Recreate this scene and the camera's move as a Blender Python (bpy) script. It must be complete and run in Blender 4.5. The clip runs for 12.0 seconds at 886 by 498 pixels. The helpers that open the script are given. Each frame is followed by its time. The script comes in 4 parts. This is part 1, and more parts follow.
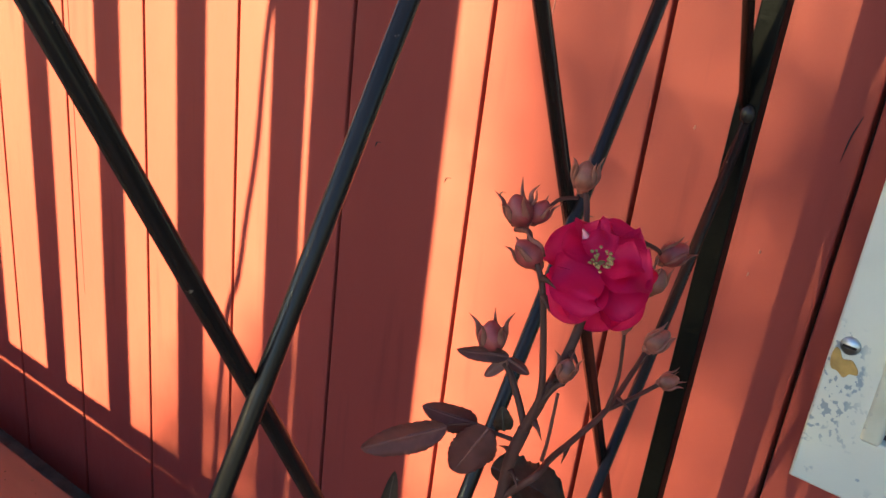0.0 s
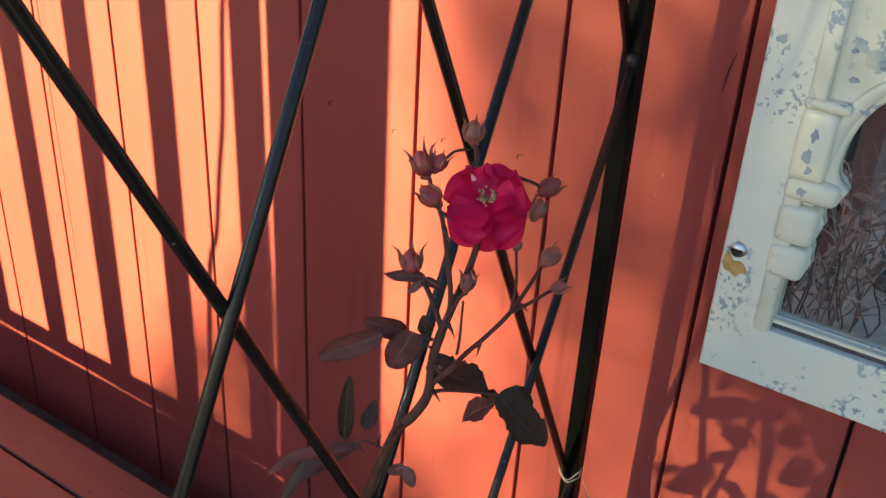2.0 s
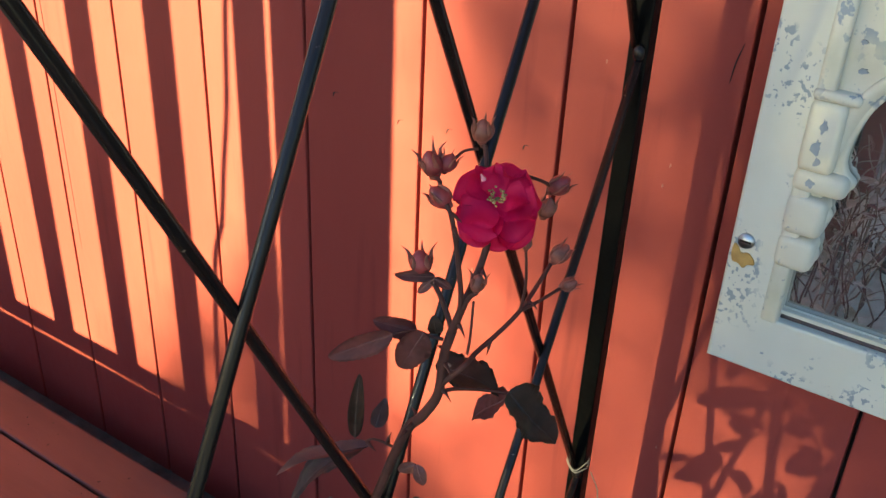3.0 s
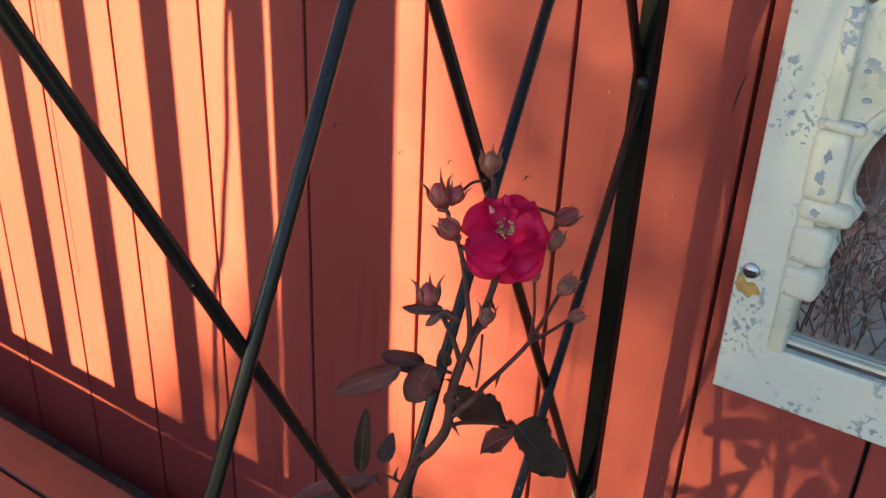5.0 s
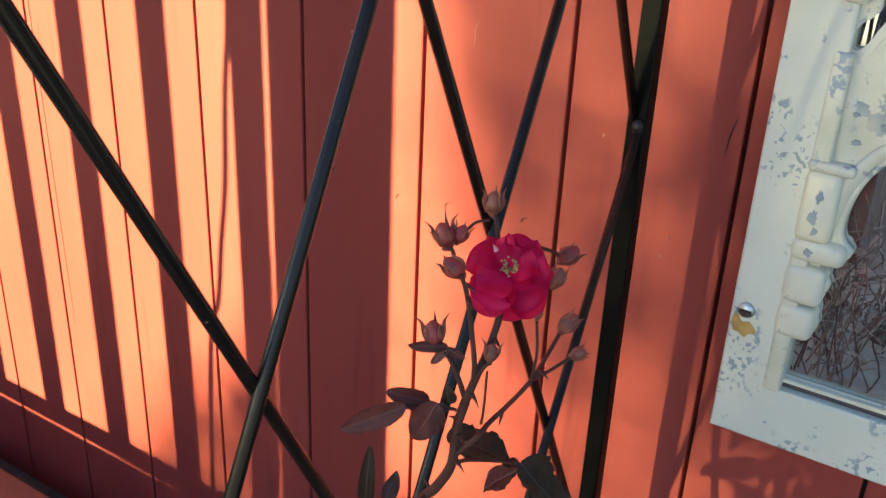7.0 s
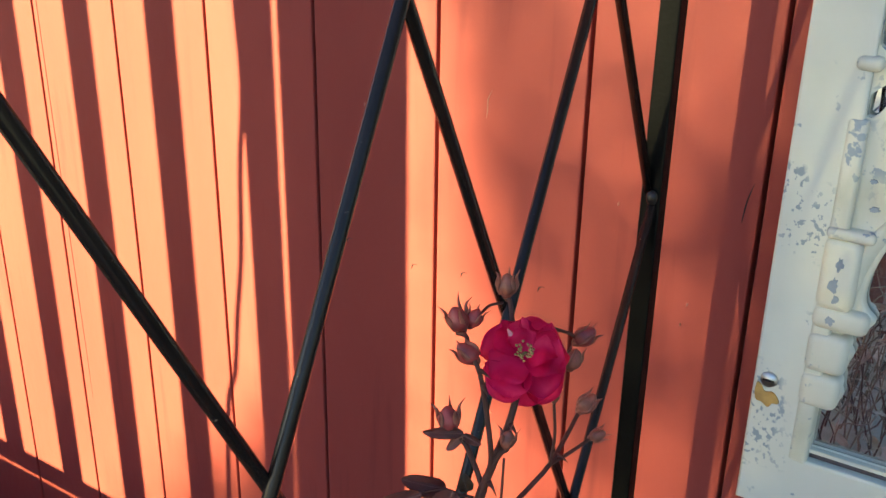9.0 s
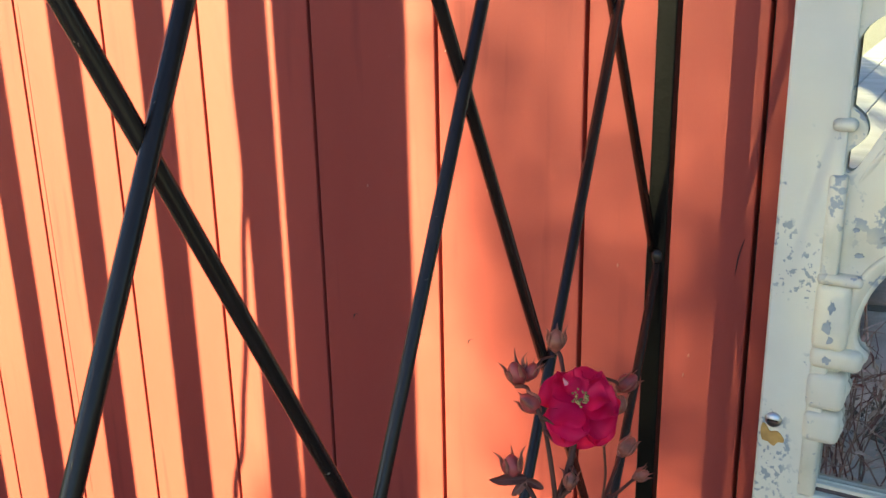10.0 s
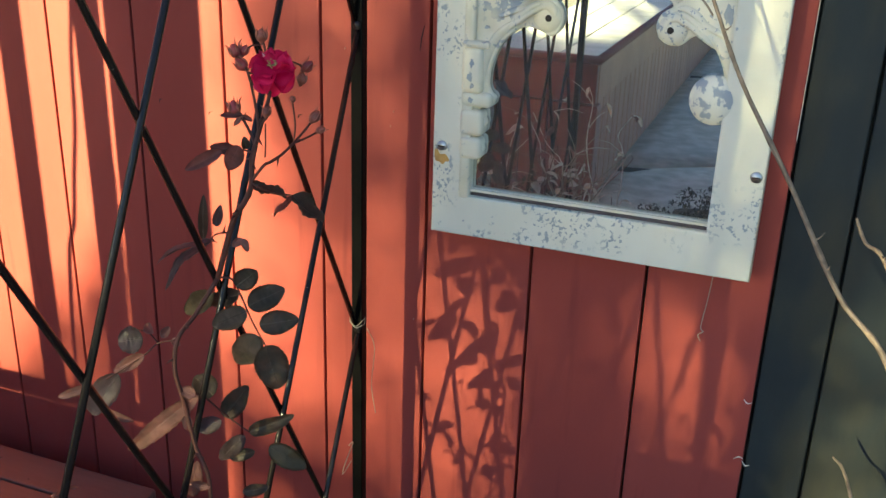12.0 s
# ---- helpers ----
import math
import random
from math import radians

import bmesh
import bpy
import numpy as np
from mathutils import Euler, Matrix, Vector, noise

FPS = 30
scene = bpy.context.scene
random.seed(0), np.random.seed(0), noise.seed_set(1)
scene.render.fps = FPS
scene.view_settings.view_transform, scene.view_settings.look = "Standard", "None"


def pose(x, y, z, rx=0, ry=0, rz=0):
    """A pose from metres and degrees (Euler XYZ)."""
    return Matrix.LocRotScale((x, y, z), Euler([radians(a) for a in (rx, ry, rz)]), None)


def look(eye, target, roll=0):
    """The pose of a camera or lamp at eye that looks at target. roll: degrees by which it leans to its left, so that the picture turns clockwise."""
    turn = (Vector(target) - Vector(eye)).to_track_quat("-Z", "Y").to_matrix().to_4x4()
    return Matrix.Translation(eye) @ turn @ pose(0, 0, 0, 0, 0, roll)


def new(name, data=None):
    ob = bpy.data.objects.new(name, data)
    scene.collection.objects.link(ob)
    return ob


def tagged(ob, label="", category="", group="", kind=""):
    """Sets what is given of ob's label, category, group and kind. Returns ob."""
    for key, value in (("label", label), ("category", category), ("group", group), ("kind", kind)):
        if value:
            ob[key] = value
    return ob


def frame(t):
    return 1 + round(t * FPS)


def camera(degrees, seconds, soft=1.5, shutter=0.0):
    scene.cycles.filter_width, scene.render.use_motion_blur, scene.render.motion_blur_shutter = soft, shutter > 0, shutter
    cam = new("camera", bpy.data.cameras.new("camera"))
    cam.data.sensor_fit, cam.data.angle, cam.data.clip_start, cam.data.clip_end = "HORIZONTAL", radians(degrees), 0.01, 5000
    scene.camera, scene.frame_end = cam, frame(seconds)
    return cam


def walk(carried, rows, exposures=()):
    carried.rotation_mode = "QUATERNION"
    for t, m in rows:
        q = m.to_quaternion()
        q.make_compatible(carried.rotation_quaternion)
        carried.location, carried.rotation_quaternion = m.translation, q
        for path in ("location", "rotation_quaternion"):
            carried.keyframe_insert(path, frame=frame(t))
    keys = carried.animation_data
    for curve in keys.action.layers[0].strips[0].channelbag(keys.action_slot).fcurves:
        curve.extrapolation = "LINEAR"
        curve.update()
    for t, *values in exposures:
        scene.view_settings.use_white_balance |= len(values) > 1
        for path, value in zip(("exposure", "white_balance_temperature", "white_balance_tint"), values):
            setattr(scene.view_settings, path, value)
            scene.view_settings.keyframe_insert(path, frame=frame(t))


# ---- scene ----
cam = camera(48.9, 12.0)
PATH = [
    (0, (0.1139, -0.6772, 0.9832), (-0.6928, 0.5245, 0.3011), 7.16),
    (0.2, (0.1474, -0.7079, 1.0131), (-0.6757, 0.5093, 0.3799), 6.81),
    (0.5, (0.1706, -0.7330, 1.0224), (-0.6216, 0.5230, 0.4266), 5.45),
    (1, (0.1965, -0.7451, 1.0413), (-0.5773, 0.4771, 0.3577), 4.44),
    (1.5, (0.1921, -0.7418, 1.0329), (-0.5680, 0.4657, 0.3089), 3.63),
    (2, (0.1928, -0.7428, 1.0359), (-0.5599, 0.4414, 0.2672), 3.35),
    (2.5, (0.1928, -0.7416, 1.0375), (-0.5605, 0.4308, 0.2514), 2.80),
    (3, (0.1861, -0.7400, 1.0432), (-0.5609, 0.4303, 0.2478), 2.88),
    (5, (0.1786, -0.7401, 1.0422), (-0.5770, 0.4526, 0.2897), 2.67),
    (5.5, (0.1837, -0.7418, 1.0433), (-0.5814, 0.4516, 0.3014), 2.68),
    (6, (0.1875, -0.7430, 1.0439), (-0.5858, 0.4539, 0.3164), 2.52),
    (6.5, (0.1860, -0.7509, 1.0426), (-0.5856, 0.4614, 0.3391), 2.45),
    (7, (0.1778, -0.7531, 1.0432), (-0.5842, 0.4758, 0.3583), 2.67),
    (9, (0.1740, -0.7420, 1.0547), (-0.6359, 0.4985, 0.4504), 1.08),
    (9.5, (0.1904, -0.7699, 1.0782), (-0.6429, 0.4523, 0.4683), -0.25),
    (10, (0.1513, -0.8140, 1.0663), (-0.6083, 0.5079, 0.5810), -1.14),
    (10.2, (0.1691, -0.8561, 1.0767), (-0.5869, 0.4793, 0.6234), -1.25),
    (10.5, (0.1841, -0.9493, 1.0540), (-0.4584, 0.4467, 0.6087), -2.24),
    (10.7, (0.2020, -1.0349, 1.0541), (-0.3433, 0.3896, 0.5707), -2.40),
    (11, (0.2830, -1.1681, 1.1055), (-0.2340, 0.2401, 0.5490), -0.96),
    (11.2, (0.3278, -1.1825, 1.1215), (-0.2161, 0.2041, 0.5370), -0.08),
    (11.5, (0.3638, -1.1667, 1.1006), (-0.1893, 0.2129, 0.5085), 0.27),
    (11.7, (0.3942, -1.1530, 1.0781), (-0.1560, 0.2244, 0.4780), 0.89),
    (12, (0.4445, -1.1462, 1.0058), (-0.0789, 0.2466, 0.4173), 1.92),
]
walk(cam, [(t, look(eye, target, roll)) for t, eye, target, roll in PATH], [(0, 2.95), (1.0, 2.86), (3.0, 2.88), (6.0, 2.93), (10.5, 2.95), (11.0, 2.91), (12.0, 2.80)])

# ---- light ----
SUN = Vector((-0.372, -1.0, 0.21)).normalized()
world = bpy.data.worlds.new("sky")
scene.world = world
world.use_nodes = True
wn = world.node_tree.nodes
sky = wn.new("ShaderNodeTexSky")
sky.sky_type = "NISHITA"
sky.sun_disc = False
sky.dust_density = 0.3
sky.ozone_density = 3.6
sky.sun_elevation = math.asin(SUN.z)
sky.sun_rotation = math.pi + 0.3561
wn["Background"].inputs["Strength"].default_value = 0.060
world.node_tree.links.new(sky.outputs[0], wn["Background"].inputs["Color"])
sun = new("sun", bpy.data.lights.new("sun", "SUN"))
sun.data.energy = 4.05
sun.data.angle = radians(0.53)
sun.data.color = (1.0, 0.915, 0.46)
sun.matrix_world = look(SUN * 8, (0, 0, 0))


# ---- materials ----
def mat(name, c1, c2=None, scale=8.0, stretch=(1, 1, 1), rough=0.5, rough2=None, bump=0.1, bump_scale=60.0, metal=0.0,
        vary=0.0, space="Object", spec=0.5, contrast=(0.35, 0.65), coat=0.0):
    """Two colours mixed by noise, fine relief by a second noise, and a shade per object."""
    m = bpy.data.materials.new(name)
    m.use_nodes = True
    nt = m.node_tree
    n, lk = nt.nodes, nt.links
    p = n["Principled BSDF"]
    tc = n.new("ShaderNodeTexCoord")
    geo = n.new("ShaderNodeNewGeometry")
    mp = n.new("ShaderNodeMapping")
    mp.inputs["Scale"].default_value = stretch
    lk.new(geo.outputs["Position"] if space == "World" else tc.outputs["Object"], mp.inputs[0])
    n1 = n.new("ShaderNodeTexNoise")
    n1.inputs["Scale"].default_value = scale
    n1.inputs["Detail"].default_value = 6
    lk.new(mp.outputs[0], n1.inputs["Vector"])
    ramp = n.new("ShaderNodeValToRGB")
    ramp.color_ramp.elements[0].position, ramp.color_ramp.elements[1].position = contrast
    c2 = c2 or tuple(v * 0.8 for v in c1)
    ramp.color_ramp.elements[0].color = (*c2, 1)
    ramp.color_ramp.elements[1].color = (*c1, 1)
    lk.new(n1.outputs["Fac"], ramp.inputs[0])
    col = ramp.outputs[0]
    if vary:
        oi = n.new("ShaderNodeObjectInfo")
        hsv = n.new("ShaderNodeHueSaturation")
        mr = n.new("ShaderNodeMapRange")
        mr.inputs["To Min"].default_value = 1 - vary
        mr.inputs["To Max"].default_value = 1 + vary
        lk.new(oi.outputs["Random"], mr.inputs["Value"])
        lk.new(mr.outputs[0], hsv.inputs["Value"])
        lk.new(col, hsv.inputs["Color"])
        col = hsv.outputs[0]
    lk.new(col, p.inputs["Base Color"])
    n2 = n.new("ShaderNodeTexNoise")
    n2.inputs["Scale"].default_value = bump_scale
    n2.inputs["Detail"].default_value = 8
    lk.new(mp.outputs[0], n2.inputs["Vector"])
    rr = n.new("ShaderNodeMapRange")
    rr.inputs["To Min"].default_value = rough
    rr.inputs["To Max"].default_value = rough if rough2 is None else rough2
    lk.new(n2.outputs["Fac"], rr.inputs["Value"])
    lk.new(rr.outputs[0], p.inputs["Roughness"])
    b = n.new("ShaderNodeBump")
    b.inputs["Strength"].default_value = bump
    b.inputs["Distance"].default_value = 0.004
    lk.new(n2.outputs["Fac"], b.inputs["Height"])
    lk.new(b.outputs[0], p.inputs["Normal"])
    p.inputs["Metallic"].default_value = metal
    p.inputs["Specular IOR Level"].default_value = spec
    p.inputs["Coat Weight"].default_value = coat
    return m


def overlay(m, colour, scale, low, high, stretch=(1, 1, 1), patch=0.0, patch_at=(0.5, 0.56), rough=None, seed=0.0):
    """Chips, stains or specks of another colour over a material, where a noise passes low..high; patch gathers them in clusters."""
    nt = m.node_tree
    n, lk = nt.nodes, nt.links
    p = n["Principled BSDF"]
    src = p.inputs["Base Color"].links[0].from_socket
    tc = n.new("ShaderNodeNewGeometry")
    mp = n.new("ShaderNodeMapping")
    mp.inputs["Scale"].default_value = stretch
    mp.inputs["Location"].default_value = (seed, seed * 0.7, seed * 0.3)
    lk.new(tc.outputs["Position"], mp.inputs[0])
    a = n.new("ShaderNodeTexNoise")
    a.inputs["Scale"].default_value = scale
    a.inputs["Detail"].default_value = 4
    lk.new(mp.outputs[0], a.inputs["Vector"])
    r = n.new("ShaderNodeMapRange")
    r.inputs["From Min"].default_value, r.inputs["From Max"].default_value = low, high
    lk.new(a.outputs["Fac"], r.inputs["Value"])
    fac = r.outputs[0]
    if patch:
        q = n.new("ShaderNodeTexNoise")
        q.inputs["Scale"].default_value = patch
        q.inputs["Detail"].default_value = 2
        lk.new(mp.outputs[0], q.inputs["Vector"])
        qr = n.new("ShaderNodeMapRange")
        qr.inputs["From Min"].default_value, qr.inputs["From Max"].default_value = patch_at
        lk.new(q.outputs["Fac"], qr.inputs["Value"])
        mu = n.new("ShaderNodeMath")
        mu.operation = "MULTIPLY"
        lk.new(fac, mu.inputs[0])
        lk.new(qr.outputs[0], mu.inputs[1])
        fac = mu.outputs[0]
    mix = n.new("ShaderNodeMix")
    mix.data_type = "RGBA"
    lk.new(fac, mix.inputs["Factor"])
    lk.new(src, mix.inputs[6])
    mix.inputs[7].default_value = (*colour, 1)
    lk.new(mix.outputs[2], p.inputs["Base Color"])
    return m


def thin(m, amount):
    """Lets part of the light through, as petals and leaves do."""
    nt = m.node_tree
    n, lk = nt.nodes, nt.links
    p = n["Principled BSDF"]
    t = n.new("ShaderNodeBsdfTranslucent")
    lk.new(p.inputs["Base Color"].links[0].from_socket, t.inputs["Color"])
    mix = n.new("ShaderNodeMixShader")
    mix.inputs[0].default_value = amount
    lk.new(p.outputs[0], mix.inputs[1])
    lk.new(t.outputs[0], mix.inputs[2])
    lk.new(mix.outputs[0], n["Material Output"].inputs["Surface"])
    return m


RED = mat("red_paint", (0.295, 0.0565, 0.0455), (0.258, 0.0470, 0.0395), 5, (1, 1, 0.35), 0.45, 0.6, 0.12, 90, vary=0.05, space="World", spec=0.16)
overlay(RED, (0.20, 0.037, 0.033), 14, 0.60, 0.78, (3.0, 1, 0.25))
overlay(RED, (0.50, 0.28, 0.20), 210, 0.765, 0.80, (1, 1, 0.6), seed=3.0)
overlay(RED, (0.07, 0.016, 0.014), 260, 0.775, 0.80, (1, 1, 1), seed=9.0)
REDDARK = mat("groove_shadow_wood", (0.022, 0.013, 0.012), (0.014, 0.010, 0.010), rough=0.8)
# pale so the unseen landing and railing bounce light; also the bench top
PALEDECK = mat("pale_board", (0.50, 0.46, 0.41), (0.38, 0.34, 0.30), 9, (0.3, 2, 1), 0.5, 0.7, 0.2, 70, vary=0.1, space="World")
DECK = mat("deck_paint", (0.155, 0.092, 0.074), (0.120, 0.070, 0.056), 9, (0.3, 2, 1), 0.30, 0.45, 0.15, 70, vary=0.08, space="World")
overlay(DECK, (0.10, 0.03, 0.02), 120, 0.72, 0.78, seed=1.0)
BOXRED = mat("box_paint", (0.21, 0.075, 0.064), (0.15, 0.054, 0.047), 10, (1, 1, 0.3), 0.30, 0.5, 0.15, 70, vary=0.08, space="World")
BLACK = mat("black_enamel", (0.0135, 0.0100, 0.0095), (0.018, 0.013, 0.012), 30, rough=0.17, rough2=0.26, bump=0.05, bump_scale=180, spec=0.24)
overlay(BLACK, (0.22, 0.16, 0.12), 260, 0.74, 0.78, seed=5.0)
# same paint as box_paint; the brighter light on the long side is coloured in
BOXSIDE = mat("lit_box_paint", (0.34, 0.155, 0.105), (0.25, 0.105, 0.075), 10, (1, 1, 0.3), 0.4, 0.6, 0.15, 70, vary=0.08, space="World")
MATBLACK = mat("black_post_enamel", (0.0018, 0.0018, 0.002), (0.003, 0.003, 0.003), 30, rough=0.35, rough2=0.5, bump=0.12, bump_scale=180, spec=0.1)
SCUFF = mat("pale_scuff", (0.40, 0.15, 0.11), rough=0.7)
WHITE = mat("white_paint", (0.645, 0.620, 0.535), (0.585, 0.565, 0.485), 12, (1, 1, 1), 0.42, 0.6, 0.15, 60, space="World")
overlay(WHITE, (0.26, 0.29, 0.31), 230, 0.575, 0.605, (0.85, 1, 0.8), 15, (0.52, 0.60), seed=2.0)
overlay(WHITE, (0.28, 0.31, 0.33), 70, 0.63, 0.66, (1, 1, 0.9), 9, (0.50, 0.58), seed=7.0)
CREAM = mat("cream_carving", (0.645, 0.605, 0.500), (0.580, 0.545, 0.445), 14, (1, 1, 1), 0.42, 0.6, 0.12, 60, space="World")
overlay(CREAM, (0.27, 0.30, 0.33), 60, 0.56, 0.585, (1, 1, 0.9), 13, (0.53, 0.57), seed=11.0)
overlay(CREAM, (0.28, 0.31, 0.33), 180, 0.62, 0.645, (1, 1, 1), 12, (0.50, 0.58), seed=13.0)
overlay(CREAM, (0.50, 0.47, 0.36), 24, 0.52, 0.72, (1, 1, 0.7), seed=17.0)
BOSS = mat("worn_boss_paint", (0.64, 0.62, 0.55), (0.58, 0.56, 0.49), 14, (1, 1, 1), 0.5, 0.6, 0.12, 60, space="World")
overlay(BOSS, (0.27, 0.30, 0.34), 75, 0.51, 0.55, (1, 1, 0.9), seed=4.0)
GLASS = mat("mirror_silver", (0.64, 0.67, 0.67), (0.59, 0.62, 0.63), 10, rough=0.0, rough2=0.012, bump=0.0, metal=0.94)
STEEL = mat("zinc_screw", (0.55, 0.55, 0.55), rough=0.35, metal=1.0)
RUST = mat("ochre_stain", (0.48, 0.28, 0.08), (0.36, 0.20, 0.06), 120, rough=0.7)
DARK = mat("dark_board_paint", (0.020, 0.026, 0.029), (0.014, 0.019, 0.022), 7, (1, 1, 0.3), 0.5, 0.7, 0.2, 80, vary=0.15, space="World", spec=0.2)
overlay(DARK, (0.040, 0.038, 0.028), 12, 0.48, 0.70, (1, 1, 0.4), seed=4.0)
PALE = mat("pale_strip", (0.80, 0.74, 0.60), (0.6, 0.5, 0.36), 60, rough=0.7)
SLATE = mat("slate", (0.46, 0.48, 0.40), (0.30, 0.31, 0.26), 22, rough=0.55, rough2=0.8, bump=0.6, bump_scale=22, vary=0.12, space="World")
SOIL = mat("soil", (0.13, 0.105, 0.08), (0.07, 0.058, 0.045), 25, rough=0.95, bump=0.8, bump_scale=60, space="World")
MOSS = mat("dark_ground_cover", (0.030, 0.031, 0.020), (0.014, 0.015, 0.011), 30, rough=0.9, vary=0.3)
PETAL = mat("rose_petal", (0.86, 0.018, 0.19), (0.78, 0.010, 0.14), 40, rough=0.55, bump=0.10, bump_scale=120)
PETALTIP = mat("pale_petal", (0.62, 0.24, 0.28), (0.62, 0.14, 0.18), 60, rough=0.5)
STAMEN = mat("stamen", (0.5, 0.36, 0.14), (0.3, 0.19, 0.07), 300, rough=0.7)
PISTIL = mat("flower_heart", (0.26, 0.20, 0.08), (0.15, 0.11, 0.04), 300, rough=0.7)
BUD = mat("bud_skin", (0.30, 0.090, 0.066), (0.16, 0.054, 0.038), 160, rough=0.45, spec=0.35, bump=0.2, bump_scale=200)
BUDRED = mat("bud_petal", (0.34, 0.050, 0.050), (0.18, 0.034, 0.032), 150, rough=0.42, spec=0.4)
STEM = mat("young_stem", (0.105, 0.038, 0.030), (0.062, 0.028, 0.022), 60, rough=0.6, spec=0.2, bump=0.2, bump_scale=200)
LEAF = mat("leaf_dark", (0.115, 0.082, 0.062), (0.062, 0.055, 0.043), 70, spec=0.35, rough=0.42, rough2=0.6, bump=0.35, bump_scale=90, vary=0.25)
LEAFRED = mat("leaf_reddish", (0.27, 0.100, 0.088), (0.15, 0.064, 0.058), 70, spec=0.35, rough=0.42, rough2=0.6, bump=0.35, bump_scale=90, vary=0.2)
LEAFGREY = mat("leaf_grey", (0.115, 0.080, 0.090), (0.066, 0.050, 0.056), 60, rough=0.38, rough2=0.55, spec=0.4, bump=0.35, bump_scale=90, vary=0.2)
LEAFTAN = mat("leaf_dry", (0.30, 0.150, 0.130), (0.19, 0.098, 0.088), 50, spec=0.2, rough=0.7, bump=0.5, bump_scale=120)
LEAFGREEN = mat("leaf_green", (0.120, 0.100, 0.062), (0.075, 0.066, 0.044), 35, rough=0.45, bump=0.35, bump_scale=90)
TWIG = mat("dry_twig", (0.27, 0.20, 0.145), (0.13, 0.095, 0.072), 60, rough=0.75, bump=0.4, bump_scale=160)
DRYPALE = mat("bleached_leaf", (0.72, 0.68, 0.60), (0.45, 0.40, 0.33), 60, rough=0.7, bump=0.4, bump_scale=120)
STRAW = mat("pale_fibre", (0.32, 0.27, 0.20), rough=0.7)

CHIP = mat("bared_grey_primer", (0.30, 0.33, 0.36), (0.24, 0.27, 0.30), 90, rough=0.7, bump=0.2, bump_scale=150, space="World")


def island_vary(m, lo, hi):
    """Gives every leaf of a joined mesh a brightness of its own."""
    nt = m.node_tree
    n, lk = nt.nodes, nt.links
    p = n["Principled BSDF"]
    src = p.inputs["Base Color"].links[0].from_socket
    g = n.new("ShaderNodeNewGeometry")
    mr = n.new("ShaderNodeMapRange")
    mr.inputs["To Min"].default_value, mr.inputs["To Max"].default_value = lo, hi
    lk.new(g.outputs["Random Per Island"], mr.inputs["Value"])
    h = n.new("ShaderNodeHueSaturation")
    lk.new(mr.outputs[0], h.inputs["Value"])
    lk.new(src, h.inputs["Color"])
    lk.new(h.outputs[0], p.inputs["Base Color"])


island_vary(MOSS, 0.4, 4.5)

for m in (PETAL,):
    thin(m, 0.4)
for m in (LEAF, LEAFRED, LEAFGREY, LEAFTAN, LEAFGREEN):
    thin(m, 0.18)


# ---- building helpers ----
def place(ob, parent):
    ob.parent = parent
    ob.matrix_parent_inverse = Matrix.Translation(-parent.location) if parent.parent is None else Matrix.Identity(4)
    return ob


def thing(name, loc, label, category, kind="", group=""):
    ob = new(name)
    ob.empty_display_size = 0.05
    ob.location = loc
    return tagged(ob, label, category, group, kind)


def part(name, bm, material, parent=None, label="", smooth=False):
    """Links a bmesh as one mesh object under a thing or a part; its vertices are in the world's metres."""
    me = bpy.data.meshes.new(name)
    bm.normal_update()
    bm.to_mesh(me)
    bm.free()
    me.materials.append(material)
    if smooth:
        me.polygons.foreach_set("use_smooth", [True] * len(me.polygons))
    ob = new(name, me)
    if parent is not None:
        place(ob, parent)
    if label:
        ob["label"] = label
    return ob


def box(lo, hi, bevel=0.0, bm=None, seg=2):
    own = bmesh.new()
    lo, hi = Vector(lo), Vector(hi)
    bmesh.ops.create_cube(own, size=1.0, matrix=Matrix.Translation((lo + hi) / 2) @ Matrix.Diagonal((*(hi - lo), 1)))
    if bevel:
        bmesh.ops.bevel(own, geom=own.edges[:], offset=bevel, segments=seg, profile=0.5, affect="EDGES")
    return merge(own, bm)


def merge(own, bm):
    if bm is None:
        return own
    me = bpy.data.meshes.new("tmp")
    own.to_mesh(me)
    own.free()
    bm.from_mesh(me)
    bpy.data.meshes.remove(me)
    return bm


def tube(pts, r, seg=8, bm=None, caps=True, flat=1.0):
    """A round bar along points; r is a radius or one for each point."""
    bm = bm or bmesh.new()
    pts = [Vector(p) for p in pts]
    rs = r if isinstance(r, (list, tuple)) else [r] * len(pts)
    rings, side = [], None
    for i, p in enumerate(pts):
        d = (pts[min(i + 1, len(pts) - 1)] - pts[max(i - 1, 0)]).normalized()
        if side is None:
            side = d.orthogonal().normalized()
        side = (side - d * side.dot(d)).normalized()
        up = d.cross(side)
        rings.append([bm.verts.new(p + (side * math.cos(2 * math.pi * k / seg) + up * math.sin(2 * math.pi * k / seg) * flat) * rs[i]) for k in range(seg)])
    for a, b in zip(rings, rings[1:]):
        for k in range(seg):
            bm.faces.new((a[k], a[(k + 1) % seg], b[(k + 1) % seg], b[k]))
    if caps:
        bm.faces.new(rings[0][::-1])
        bm.faces.new(rings[-1])
    return bm


def curve(pts, n=6, closed=False):
    """A smooth line through points."""
    P = [Vector(p) for p in pts]
    if not closed:
        P = [P[0] * 2 - P[1]] + P + [P[-1] * 2 - P[-2]]
    out, m = [], len(P)
    for i in range(m if closed else m - 3):
        a, b, c, d = (P[(i + k - (1 if closed else 0)) % m] for k in range(4))
        for k in range(n):
            u = k / n
            out.append(0.5 * ((2 * b) + (c - a) * u + (2 * a - 5 * b + 4 * c - d) * u * u + (3 * b - 3 * c + d - a) * u ** 3))
    if not closed:
        out.append(P[-2])
    return out


